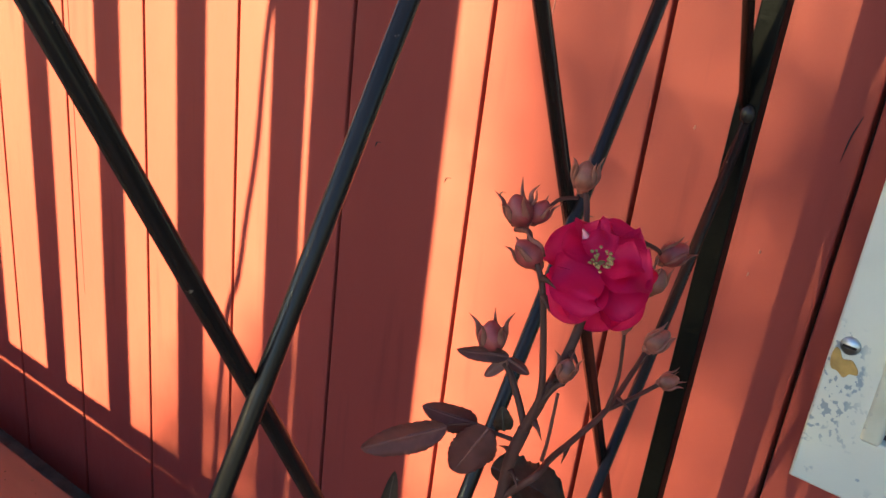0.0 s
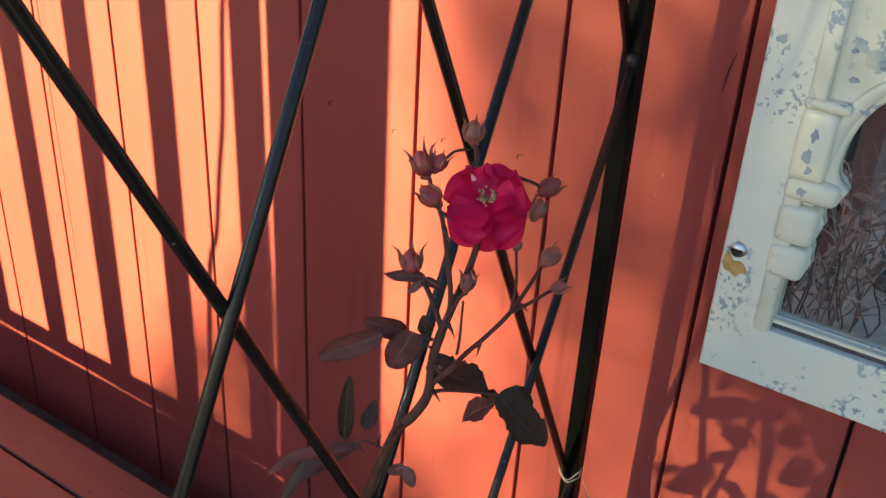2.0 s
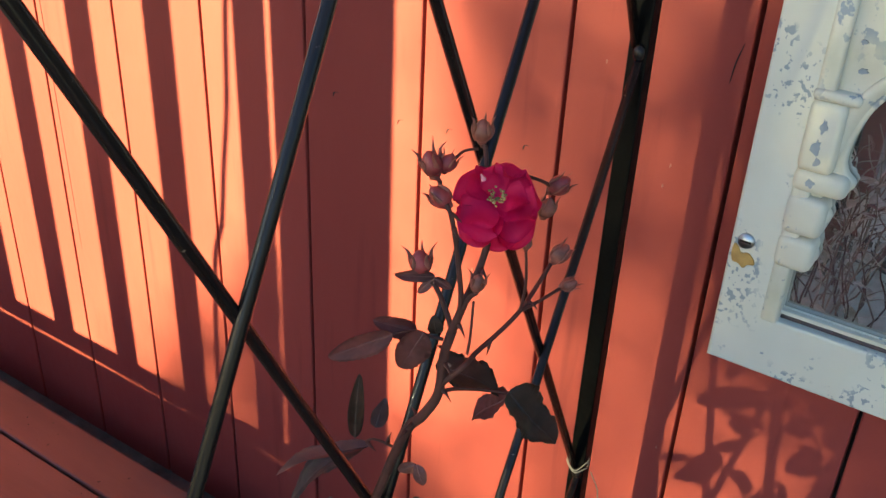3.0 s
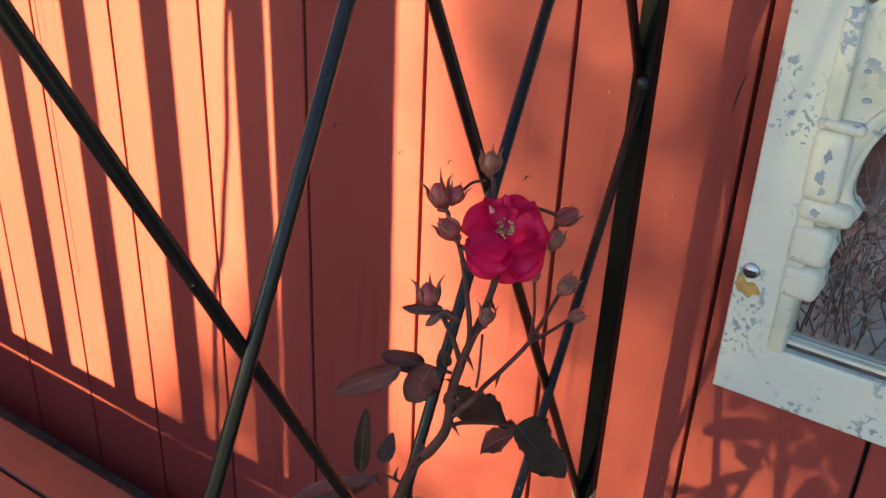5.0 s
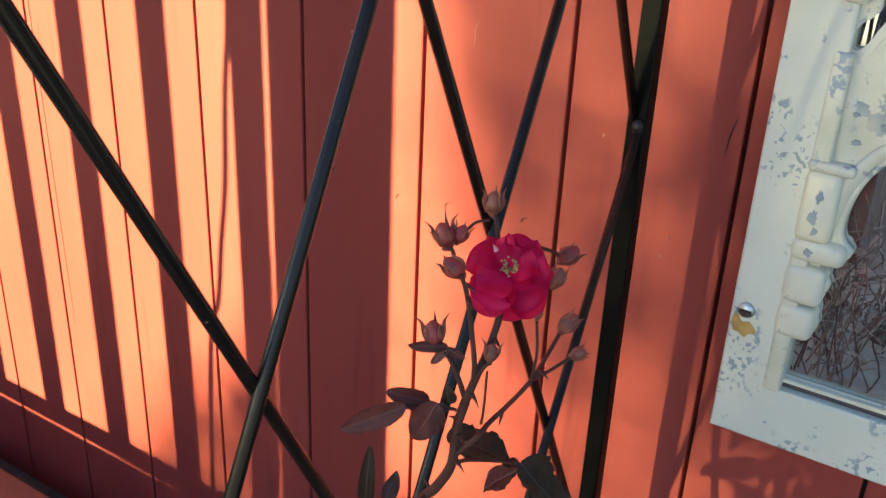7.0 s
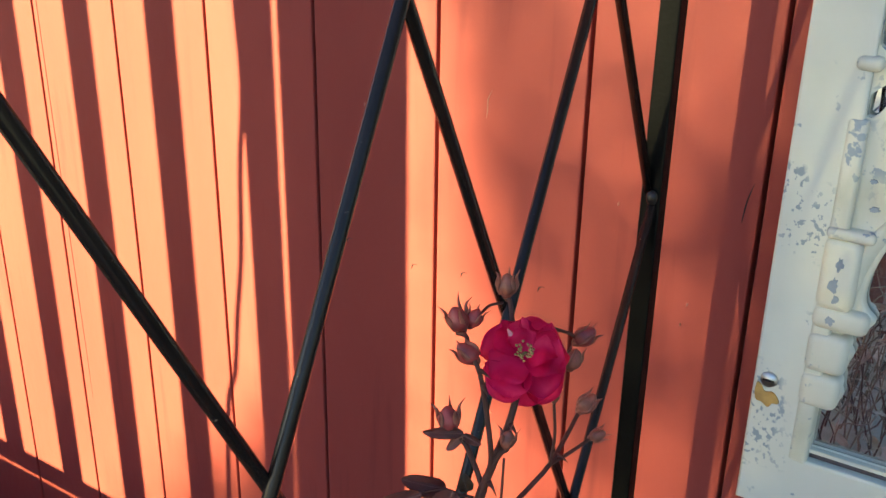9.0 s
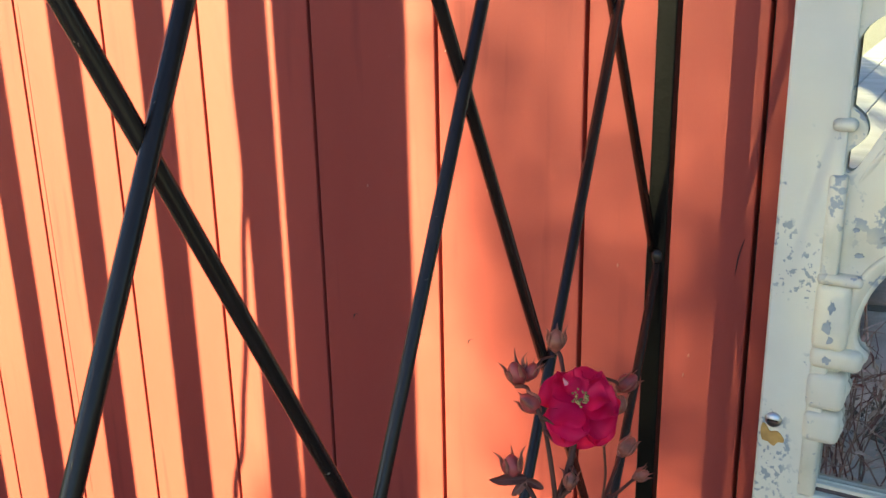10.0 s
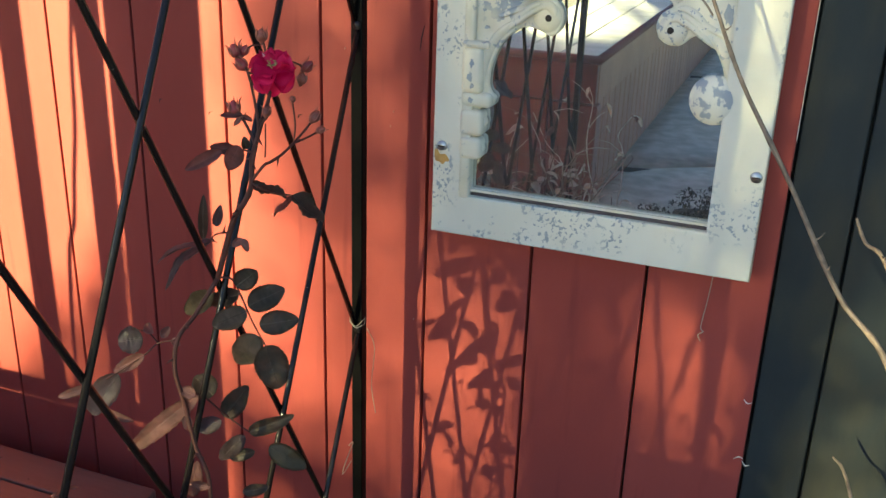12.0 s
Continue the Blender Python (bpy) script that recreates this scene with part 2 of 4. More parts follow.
def plate(loops, y_front, y_back, bevel):
    """A carved plate parallel to the wall from closed outlines in (x, z), the first the outside, the rest holes."""
    cu = bpy.data.curves.new("outline", "CURVE")
    cu.dimensions, cu.fill_mode = "2D", "BOTH"
    cu.extrude, cu.bevel_depth, cu.bevel_resolution = (y_back - y_front) / 2 - bevel, bevel, 2
    cu.offset = -bevel
    for loop in loops:
        sp = cu.splines.new("POLY")
        sp.points.add(len(loop) - 1)
        for q, (x, z) in zip(sp.points, loop):
            q.co = (x, z, 0, 1)
        sp.use_cyclic_u = True
    tmp = new("outline", cu)
    me = bpy.data.meshes.new_from_object(tmp.evaluated_get(bpy.context.evaluated_depsgraph_get()))
    bpy.data.objects.remove(tmp)
    bpy.data.curves.remove(cu)
    bm = bmesh.new()
    bm.from_mesh(me)
    bpy.data.meshes.remove(me)
    mid = (y_front + y_back) / 2
    bmesh.ops.transform(bm, matrix=Matrix(((1, 0, 0, 0), (0, 0, -1, mid), (0, 1, 0, 0), (0, 0, 0, 1))), verts=bm.verts)
    return bm


def blob(centre, size, seg=12, bm=None, turn=None, point=0.0):
    """A rounded body; point draws its top out to a tip."""
    own = bmesh.new()
    bmesh.ops.create_uvsphere(own, u_segments=seg, v_segments=max(6, seg * 2 // 3), radius=1.0)
    for v in own.verts:
        if point and v.co.z > 0:
            k = 1 - point * v.co.z
            v.co.x *= k
            v.co.y *= k
    m = Matrix.Translation(centre) @ (turn.to_4x4() if turn else Matrix.Identity(4)) @ Matrix.Diagonal((*size, 1))
    bmesh.ops.transform(own, matrix=m, verts=own.verts)
    return merge(own, bm)


def facing(d):
    """The turn that brings z to the direction d."""
    return Vector(d).normalized().to_track_quat("Z", "Y").to_matrix()


rng = random.Random(4)

# ---- ground ----
g = bmesh.new()
bmesh.ops.create_grid(g, x_segments=40, y_segments=40, size=60)
bmesh.ops.transform(g, matrix=Matrix.Translation((0, 0, -0.035)), verts=g.verts)
ground = part("ground", g, SOIL)
tagged(ground, "dark bare soil around the paving", "ground", kind="structure")

pavement = thing("pavement", (0.6, -2.2, 0), "weathered grey slate paving slabs with open joints", "pavement", kind="structure")

# ---- red wall ----
SEAMS = [0.4385, 0.2873, 0.1372, -0.0119, -0.1677, -0.3199, -0.4688, -0.6206, -0.7708, -0.922, -1.073, -1.224, -1.375, -1.526, -1.677, -1.828, -1.979, -2.13, -2.281, -2.432]
wall = thing("wall_red", (-0.9, 0.03, 0), "red-painted wall of upright tongue-and-groove boards, partly in the sun", "wall", kind="structure")
part("backing", box((-2.43, 0.016, -0.034), (0.438, 0.11, 2.6)), REDDARK, wall, "dark wood behind the board joints")

eave = part("eave", box((-3.2, -0.75, 2.6), (3.4, 0.12, 2.66), 0.004), BOXRED)
tagged(eave, "red-painted boarded eave above the wall", "eave", kind="structure")

# ---- dark wall beyond the corner ----
dark = thing("wall_dark", (1.2, 0.05, 0), "dark green-black wall of upright boards, half in shade", "wall", kind="structure")
part("backing", box((0.4365, 0.030, -0.03), (3.2, 0.12, 2.6)), DARK, dark)
part("edge_strip", box((0.4335, 0.001, 0.725), (0.4372, 0.03, 2.6), 0.001), PALE, dark, "narrow pale strip at the corner")

# ---- plank walk at the foot of the wall ----
walkway = thing("plank_walk", (-1.2, -0.4, 0), "narrow walk of orange-red painted planks at the foot of the wall", "deck", kind="structure")
part("joist", box((-2.4, -0.69, -0.03), (-0.45, -0.08, 0.008)), REDDARK, walkway)

# ---- red box bench on the paving ----
GZ = 0.17                                    # the paving lies higher than the bed along the wall
PX, PY, PZ, PW = -0.068, -1.36, 0.565, 0.285
bench = thing("box_bench", (PX - 0.17, PY - 1.5, 0), "long red-painted wooden box bench with boarded sides", "bench")
part("core", box((PX - PW, PY - 3.2, 0.0), (PX - 0.03, PY - 0.03, PZ - 0.03)), REDDARK, bench)
part("nosing", tube([(PX - 0.004, PY - 3.2, PZ - 0.012), (PX - 0.004, PY, PZ - 0.012)], 0.012, 10), BOXRED, bench, "rounded top edge", True)
part("nosing", tube([(PX - PW, PY - 0.004, PZ - 0.012), (PX, PY - 0.004, PZ - 0.012)], 0.012, 10), BOXRED, bench, "", True)
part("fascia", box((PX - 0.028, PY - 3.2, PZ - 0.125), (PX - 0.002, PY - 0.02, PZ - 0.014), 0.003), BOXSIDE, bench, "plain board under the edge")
part("fascia", box((PX - PW, PY - 0.028, PZ - 0.125), (PX - 0.004, PY - 0.002, PZ - 0.014), 0.003), BOXRED, bench)
part("corner_post", box((PX - 0.05, PY - 0.05, 0.0), (PX + 0.004, PY + 0.004, PZ - 0.13), 0.005), BOXRED, bench)

# ---- unseen landing with its railing, added to stripe and shade the wall ----
RY = -0.70                                   # the rail's distance from the wall
SX, SZ = SUN.x / SUN.y * -RY, -RY * SUN.z / -SUN.y   # how far its shadow is carried along and down the wall


def rail_x(x):
    return x - SX


landing = thing("landing", (-1.4, RY - 0.6, 0), "unseen raised red-painted wooden landing, added to shade the wall foot", "landing")
LZ = 0.1125 + SZ
part("deck_top", box((-3.0, RY - 0.38, LZ - 0.03), (rail_x(-0.530), RY + 0.002, LZ), 0.004), PALEDECK, landing)
part("skirt", box((-3.0, RY - 0.03, 0.0), (rail_x(-0.535), RY, LZ - 0.03), 0.003), BOXRED, landing)
part("skirt", box((rail_x(-0.56), RY - 0.38, 0.0), (rail_x(-0.535), RY - 0.03, LZ - 0.03), 0.003), BOXRED, landing)
railing = thing("railing", (-1.5, RY, LZ), "unseen wooden railing with square upright bars, pale to bounce light", "railing")
part("bottom_rail", box((-3.0, RY - 0.009, 0.1157 + SZ), (rail_x(-0.50), RY + 0.009, 0.1515 + SZ), 0.003), PALEDECK, railing)
part("handrail", box((-3.0, RY - 0.035, 1.28 + SZ), (rail_x(-0.36), RY + 0.035, 1.33 + SZ), 0.01), PALEDECK, railing)
part("newel_post", box((rail_x(-0.506), RY - 0.035, 0.0), (rail_x(-0.364), RY + 0.035, 1.40 + SZ), 0.006), PALEDECK, railing, "stout square end post")
one = part("bar", box((-0.0195, -0.016, 0.0), (0.0195, 0.016, 1.124), 0.003), PALEDECK, railing)
one.location = (rail_x(-0.547), RY, 0.150 + SZ)
for k in range(1, 12):
    o = new("bar", one.data)
    place(o, railing)
    o.location = (rail_x(-0.547 - 0.1455 * k), RY, 0.150 + SZ)

# unseen bare climbing stem by the rail, for a thin wavy shadow between stripes
vine = tube(curve([(x - 0.372 * 0.64, -0.64, z + 0.21 * 0.64) for x, z in ((-0.66, -0.46), (-0.648, 0.10), (-0.632, 0.38), (-0.612, 0.46), (-0.601, 0.54), (-0.589, 0.62), (-0.581, 0.73), (-0.571, 0.82), (-0.574, 0.92), (-0.572, 1.0), (-0.566, 1.12))], 5), 0.0042, 7)
tagged(part("climbing_stem", vine, TWIG, None, "", True), "unseen thin bare stem beside the railing, casting a wavy shadow", "stem")

# ---- trellis ----
TX, TURN = -0.0667, 0.0379                   # the plane of the lattice, which stands nearly square to the wall
Y0, Y1, TOP = -0.0933, -1.33, 1.75


def lattice_x(y):
    return TX + TURN * (y + 0.1)


trellis = thing("trellis", (TX, -0.5, 0), "black enamelled metal garden trellis with a diamond lattice", "trellis")
for y in (Y0, Y1):
    part("post", box((lattice_x(y) - 0.0075, y - 0.0075, -0.03), (lattice_x(y) + 0.0075, y + 0.0075, TOP), 0.0012), MATBLACK, trellis)
part("top_bar", tube([(lattice_x(Y1), Y1, TOP - 0.006), (lattice_x(Y0), Y0, TOP - 0.006)], 0.006, 8), BLACK, trellis, "", True)


def lattice_bar(slope, c, out, r):
    """One slanting bar z = c + slope * y between the two posts, out of the middle plane by its own half width."""
    ends = []
    for y in (Y0 - 0.004, Y1 + 0.004):
        z = c + slope * y
        if z < 0.0:
            y, z = (0.0 - c) / slope, 0.0
        if z > TOP - 0.01:
            y, z = (TOP - 0.01 - c) / slope, TOP - 0.01
        ends.append((lattice_x(y) + out, y, z))
    if ends[0][2] == ends[1][2]:
        return
    part("bar", tube(ends, r, 10), BLACK, trellis, "", True)


for slope, c in ((2.20, 0.25), (2.22, 0.65), (2.25, 1.046), (2.27, 1.4764), (2.18, 1.8574), (2.165, 2.2876), (2.16, 2.70), (2.16, 3.10), (2.16, 3.50), (2.16, 3.90), (2.16, 4.30)):
    lattice_bar(slope, c, 0.0022, 0.0036)
for slope, c in ((-1.92, -2.10), (-1.92, -1.70), (-1.92, -1.30), (-1.92, -0.91), (-1.912, -0.5157), (-1.951, -0.1503), (-1.95, 0.2401), (-1.95, 0.637), (-1.94, 1.03), (-1.94, 1.42)):
    lattice_bar(slope, c, -0.0022, 0.0036)
for z in (0.826, 0.43, 1.23):
    part("weld", blob((lattice_x(Y0) + 0.002, Y0 - 0.009, z), (0.0048, 0.0045, 0.0065), 10), BLACK, trellis, "lump of weld", True)
tie = bmesh.new()
for a in range(2):
    tube(curve([(TX + 0.010 * math.cos(u), Y0 - 0.004 + 0.012 * math.sin(u), 0.438 + 0.004 * a + 0.004 * math.sin(2 * u + a)) for u in (0, 1, 2, 3, 4, 5, 6.2)], 4), 0.0006, 5, tie)
tube(curve([(TX + 0.012, Y0, 0.43), (TX + 0.02, Y0 + 0.006, 0.40), (TX + 0.013, Y0 + 0.012, 0.34), (TX + 0.022, Y0 + 0.006, 0.30)], 5), 0.0006, 5, tie)
tube(curve([(TX + 0.004, Y0 - 0.04, 0.27), (TX + 0.02, Y0 - 0.06, 0.29), (TX + 0.02, Y0 - 0.085, 0.27), (TX + 0.01, Y0 - 0.07, 0.245), (TX + 0.01, Y0 - 0.045, 0.25)], 5), 0.0006, 5, tie)
part("string_tie", tie, STRAW, trellis, "frayed pale string", True)

# ---- mirror in a carved white frame ----
FX0, FX1, FZ0, FZ1 = 0.0115, 0.4115, 0.5625, 1.24
FY = -0.042
GY = -0.028
mirror = thing("wall_mirror", (0.212, -0.02, FZ0), "mirror in a chipped white wooden frame with a carved arch", "mirror")
part("glass", box((FX0 + 0.047, GY, FZ0 + 0.0535), (FX1 - 0.057, -0.006, FZ1 - 0.0505)), GLASS, mirror, "silvered mirror glass")
part("frame", plate([[(FX0, FZ0), (FX1, FZ0), (FX1, FZ1), (FX0, FZ1)], [(FX0 + 0.046, FZ0 + 0.053), (FX1 - 0.056, FZ0 + 0.053), (FX1 - 0.056, FZ1 - 0.05), (FX0 + 0.046, FZ1 - 0.05)]], FY, -0.004, 0.0025), WHITE, mirror, "chipped white painted frame")
part("bead", box((FX0 + 0.046, GY - 0.006, FZ0 + 0.0532), (FX1 - 0.056, GY - 0.001, FZ0 + 0.0568), 0.001), LEAFGREY, mirror, "grey bead under the glass")

ARC = [(0.058, 0.660), (0.072, 0.664), (0.077, 0.674), (0.070, 0.686), (0.064, 0.691), (0.073, 0.697), (0.079, 0.708), (0.072, 0.719), (0.070, 0.724),
       (0.084, 0.730), (0.089, 0.739), (0.082, 0.746), (0.079, 0.756), (0.081, 0.775), (0.088, 0.796), (0.101, 0.814), (0.120, 0.826), (0.138, 0.823), (0.152, 0.818), (0.163, 0.830), (0.163, 0.848),
       (0.153, 0.862), (0.156, 0.871), (0.175, 0.880), (0.200, 0.886), (0.228, 0.886), (0.256, 0.881), (0.277, 0.871), (0.285, 0.862), (0.274, 0.854), (0.269, 0.840), (0.276, 0.824),
       (0.296, 0.820), (0.312, 0.832), (0.330, 0.826), (0.343, 0.806), (0.352, 0.780)]
opening = [(p.x, p.y) for p in curve([(x, z, 0) for x, z in ARC], 4)]
opening += [(0.3535, 0.760), (0.3535, FZ0 + 0.056), (0.0615, FZ0 + 0.056), (0.0605, 0.655)]
slot_l = [(p.x, p.y) for p in curve([(0.053, 0.965, 0), (0.054, 0.938, 0), (0.065, 0.926, 0), (0.067, 0.914, 0), (0.056, 0.902, 0), (0.056, 0.886, 0), (0.066, 0.886, 0), (0.080, 0.912, 0), (0.104, 0.955, 0), (0.112, 0.985, 0), (0.090, 1.010, 0), (0.060, 0.995, 0)], 4, True)]
slot_m = [(p.x, p.y) for p in curve([(0.204, 0.972, 0), (0.228, 0.967, 0), (0.256, 0.972, 0), (0.250, 0.992, 0), (0.232, 1.03, 0), (0.212, 0.995, 0)], 4, True)]
slot_r = [(p.x, p.y) for p in curve([(0.318, 0.985, 0), (0.334, 0.940, 0), (0.346, 0.910, 0), (0.352, 0.925, 0), (0.353, 0.960, 0), (0.345, 1.0, 0), (0.325, 1.01, 0)], 4, True)]
outer = [(FX0 + 0.044, FZ0 + 0.0545), (FX1 - 0.054, FZ0 + 0.0545), (FX1 - 0.054, FZ1 - 0.05), (FX0 + 0.044, FZ1 - 0.05)]
part("fretwork", plate([outer, opening, slot_l, slot_m, slot_r], -0.0370, -0.0285, 0.0024), CREAM, mirror, "cream carved arch panel", True)


def moulding(name, pts, r, y, flat=0.6, label=""):
    P = curve([(x, y, z) for x, z in pts], 6)
    rs = [r * (0.2 + 0.8 * min(1.0, 5 * i / len(P), 5 * (len(P) - 1 - i) / len(P))) for i in range(len(P))]
    return part(name, tube(P, rs, 12, flat=flat), CREAM, mirror, label, True)


# rolled rim along the edge of the arch, in three runs between the scrolls
def rim(pts, r, lift=0.0075):
    """A soft roll beside an edge, set back from it by its own half width."""
    c = curve([(x, z, 0) for x, z in pts], 5)
    out = []
    for i, p in enumerate(c):
        d = (c[min(i + 1, len(c) - 1)] - c[max(i - 1, 0)]).normalized()
        out.append((p.x - d.y * lift, -0.0345, p.y + d.x * lift))
    n = len(out) - 1
    return part("arch_rim", tube(out, [r * (0.35 + 0.65 * math.sin(math.pi * min(1.0, 0.12 + 0.76 * i / n)) ** 0.6) for i in range(n + 1)], 12, flat=0.55), CREAM, mirror, "", True)


# ridge over the arch and the upper edge of its crown
moulding("arch_ridge", [(0.136, 0.862), (0.142, 0.876), (0.157, 0.893), (0.182, 0.904), (0.209, 0.909), (0.238, 0.908), (0.262, 0.902), (0.280, 0.893), (0.294, 0.878)], 0.0060, -0.0355, 0.55)
moulding("crown_edge", [(0.138, 0.930), (0.155, 0.944), (0.180, 0.956), (0.206, 0.962), (0.234, 0.963), (0.260, 0.960), (0.286, 0.946), (0.300, 0.930)], 0.0070, -0.0350, 0.5)
rim(ARC[12:17], 0.0088)
rim(ARC[20:29], 0.0092)
rim(ARC[33:37], 0.0085)
for s, x0 in ((1, 0.058), (-1, 0.357)):
    # thin edge beside the slot
    moulding("slot_edge", [(x0 + s * a, z) for a, z in ((0.004, 0.868), (0.022, 0.898), (0.044, 0.938), (0.060, 0.985), (0.058, 1.02))], 0.0034, -0.0355, 0.7)
    # shallow leaf carving above the crown
    for k, (a, z, b) in enumerate(((0.096, 0.955, 0.055), (0.116, 0.975, 0.065), (0.138, 0.985, 0.07))):
        P = curve([(x0 + s * a, -0.034, z), (x0 + s * (a - 0.006), -0.034, z + b * 0.5), (x0 + s * (a + 0.012), -0.034, z + b)], 6)
        part("carved_leaf", tube(P, [0.002 + 0.0065 * math.sin(math.pi * i / (len(P) - 1)) for i in range(len(P))], 10, flat=0.55), CREAM, mirror, "", True)
for s, vx, vz in ((1, 0.146, 0.840), (-1, 0.288, 0.838)):
    spiral = [(vx + s * (0.0165 - 0.0021 * k) * math.cos(2.6 - 0.62 * k), vz + (0.0165 - 0.0021 * k) * math.sin(2.6 - 0.62 * k)) for k in range(7)]
    P = curve([(x, -0.0355 - 0.0004 * i, z) for i, (x, z) in enumerate([(vx - s * 0.058, vz - 0.004), (vx - s * 0.040, vz + 0.004), (vx - s * 0.028, vz + 0.008)] + spiral)], 6)
    part("volute", tube(P, [0.0025 + 0.0045 * math.sin(math.pi * min(1.0, i / (len(P) - 1) + 0.08)) for i in range(len(P))], 12, flat=0.75), CREAM, mirror, "carved scroll with a hollow eye", True)
    part("volute_body", blob((vx, -0.034, vz), (0.018, 0.0085, 0.0185), 18), CREAM, mirror, "", True)
    # raised near-black knob; the shade of the scroll's hollow is its colour
    part("eye", blob((vx + s * 0.002, -0.0415, vz - 0.001), (0.0042, 0.0022, 0.0042), 10), REDDARK, mirror, "dark knob for the shade in the scroll eye", True)
for s in (1, -1):
    cx = 0.146 if s > 0 else 0.288
    for k, (a, h, r) in enumerate(((0.0, 0.000, 0.0050), (0.006, 0.009, 0.0042), (0.013, 0.019, 0.0034))):
        P = curve([(cx - s * (0.052 - a), -0.0350, 0.820 + h), (cx - s * (0.036 - a * 0.6), -0.0385, 0.832 + h), (cx - s * (0.018 - a * 0.4), -0.0395, 0.846 + 0.8 * h), (cx - s * 0.002, -0.0380, 0.853 + 0.4 * h)], 6)
        part("acanthus_blade", tube(P, [0.0012 + r * math.sin(math.pi * min(1.0, 0.06 + 0.94 * i / (len(P) - 1))) ** 0.8 for i in range(len(P))], 10, flat=0.6), CREAM, mirror, "", True)
part("boss", blob((0.341, -0.034, 0.764), (0.0275, 0.0125, 0.0285), 28), BOSS, mirror, "round white boss with worn paint", True)

def chip(x, z, rx, rz, y, seed):
    """A ragged spot where the white paint has come off down to the grey."""
    cr = random.Random(seed)
    n = 16
    loop = []
    for k in range(n):
        u = 2 * math.pi * k / n
        f = cr.uniform(0.55, 1.12)
        loop.append((x + rx * f * math.cos(u), z + rz * f * math.sin(u)))
    part("paint_chip", plate([loop], y - 0.0003, y + 0.0012, 0.0001), CHIP, mirror)


for k, (x, z, rx, rz) in enumerate(((0.121, 0.912, 0.006, 0.008), (0.148, 0.915, 0.011, 0.007), (0.166, 0.925, 0.005, 0.006), (0.236, 0.926, 0.008, 0.006), (0.104, 0.862, 0.016, 0.009), (0.093, 0.850, 0.006, 0.010), (0.108, 0.852, 0.010, 0.006), (0.120, 0.897, 0.004, 0.004), (0.110, 0.880, 0.003, 0.003), (0.345, 0.858, 0.006, 0.012), (0.070, 0.842, 0.003, 0.002), (0.074, 0.822, 0.004, 0.0025), (0.130, 0.925, 0.003, 0.003), (0.205, 0.933, 0.003, 0.002))):
    chip(x, z, rx, rz, -0.0372 - 0.0003 * (k % 4), 100 + k)

# little stacked pilaster
part("pilaster", box((0.0475, FY - 0.0015, FZ0 + 0.045), (0.0612, -0.02, 0.885), 0.003, None, 3), CREAM, mirror, "narrow raised strip", True)
for z0, z1, x1 in ((0.797, 0.806, 0.080), (0.742, 0.798, 0.073), (0.726, 0.744, 0.086), (0.690, 0.722, 0.076), (0.660, 0.688, 0.075), (0.918, 0.928, 0.064)):
    part("pilaster_block", box((0.0465, FY - 0.0045, z0), (x1, -0.022, z1), min(0.006, (z1 - z0) * 0.42), None, 3), CREAM, mirror, "", True)
for k, (x, z, rx, rz) in enumerate(((0.060, 0.780, 0.003, 0.006), (0.058, 0.763, 0.004, 0.007), (0.061, 0.752, 0.003, 0.004), (0.060, 0.735, 0.0035, 0.004))):
    chip(x, z, rx, rz, FY - 0.0047, 140 + k)
for x, z in ((0.024, 0.672), (0.398, 0.684)):
    s = part("screw", tube([(x, FY + 0.002, z), (x, FY - 0.0025, z)], [0.0075, 0.006], 12), STEEL, mirror, "zinc screw with washer", True)
    part("slot", box((x - 0.0045, FY - 0.0032, z - 0.0008), (x + 0.0045, FY - 0.0022, z + 0.0008)), REDDARK, s)
part("stain", plate([[(p.x, p.y) for p in curve([(0.0155, 0.667, 0), (0.019, 0.666, 0), (0.022, 0.661, 0), (0.028, 0.662, 0), (0.033, 0.657, 0), (0.0335, 0.653, 0), (0.029, 0.652, 0), (0.026, 0.648, 0), (0.021, 0.651, 0), (0.0165, 0.652, 0), (0.0145, 0.659, 0)], 4, True)]], FY - 0.0012, FY + 0.001, 0.0004), RUST, mirror, "ochre crust of old glue below the screw")
part("stain", plate([[(0.1075, 0.893), (0.1095, 0.898), (0.113, 0.897), (0.118, 0.901), (0.1165, 0.897), (0.1135, 0.893), (0.110, 0.891)]], -0.0385, -0.034, 0.0004), RUST, mirror)
part("stain", plate([[(0.140, 0.894), (0.146, 0.899), (0.152, 0.901), (0.157, 0.898), (0.152, 0.895), (0.147, 0.894), (0.142, 0.889)]], -0.0405, -0.034, 0.0004), LEAFTAN, mirror, "brown smear in the carving")

part("bare_patch", plate([[(0.392, 0.938), (0.411, 0.940), (0.4112, 0.912), (0.404, 0.916), (0.398, 0.926)]], FY - 0.0012, FY + 0.001, 0.0004), RUST, mirror, "bare orange wood where paint came off")

# the carving is a little wider and higher than its pattern
for ob in mirror.children:
    if ob.name.split(".")[0] not in ("frame", "glass", "bead"):
        ob.scale, ob.location = (1.010, 1.0, 1.0), (-0.0005, 0.0, 0.0055)

# spider thread below the frame
thread = tagged(part("thread", tube(curve([(0.369, -0.012, 0.560), (0.366, -0.008, 0.52), (0.362, -0.006, 0.480), (0.366, -0.006, 0.474), (0.360, -0.006, 0.468), (0.364, -0.006, 0.460)], 5), 0.0006, 5), STRAW), "thin pale thread hanging from the mirror frame", "thread")

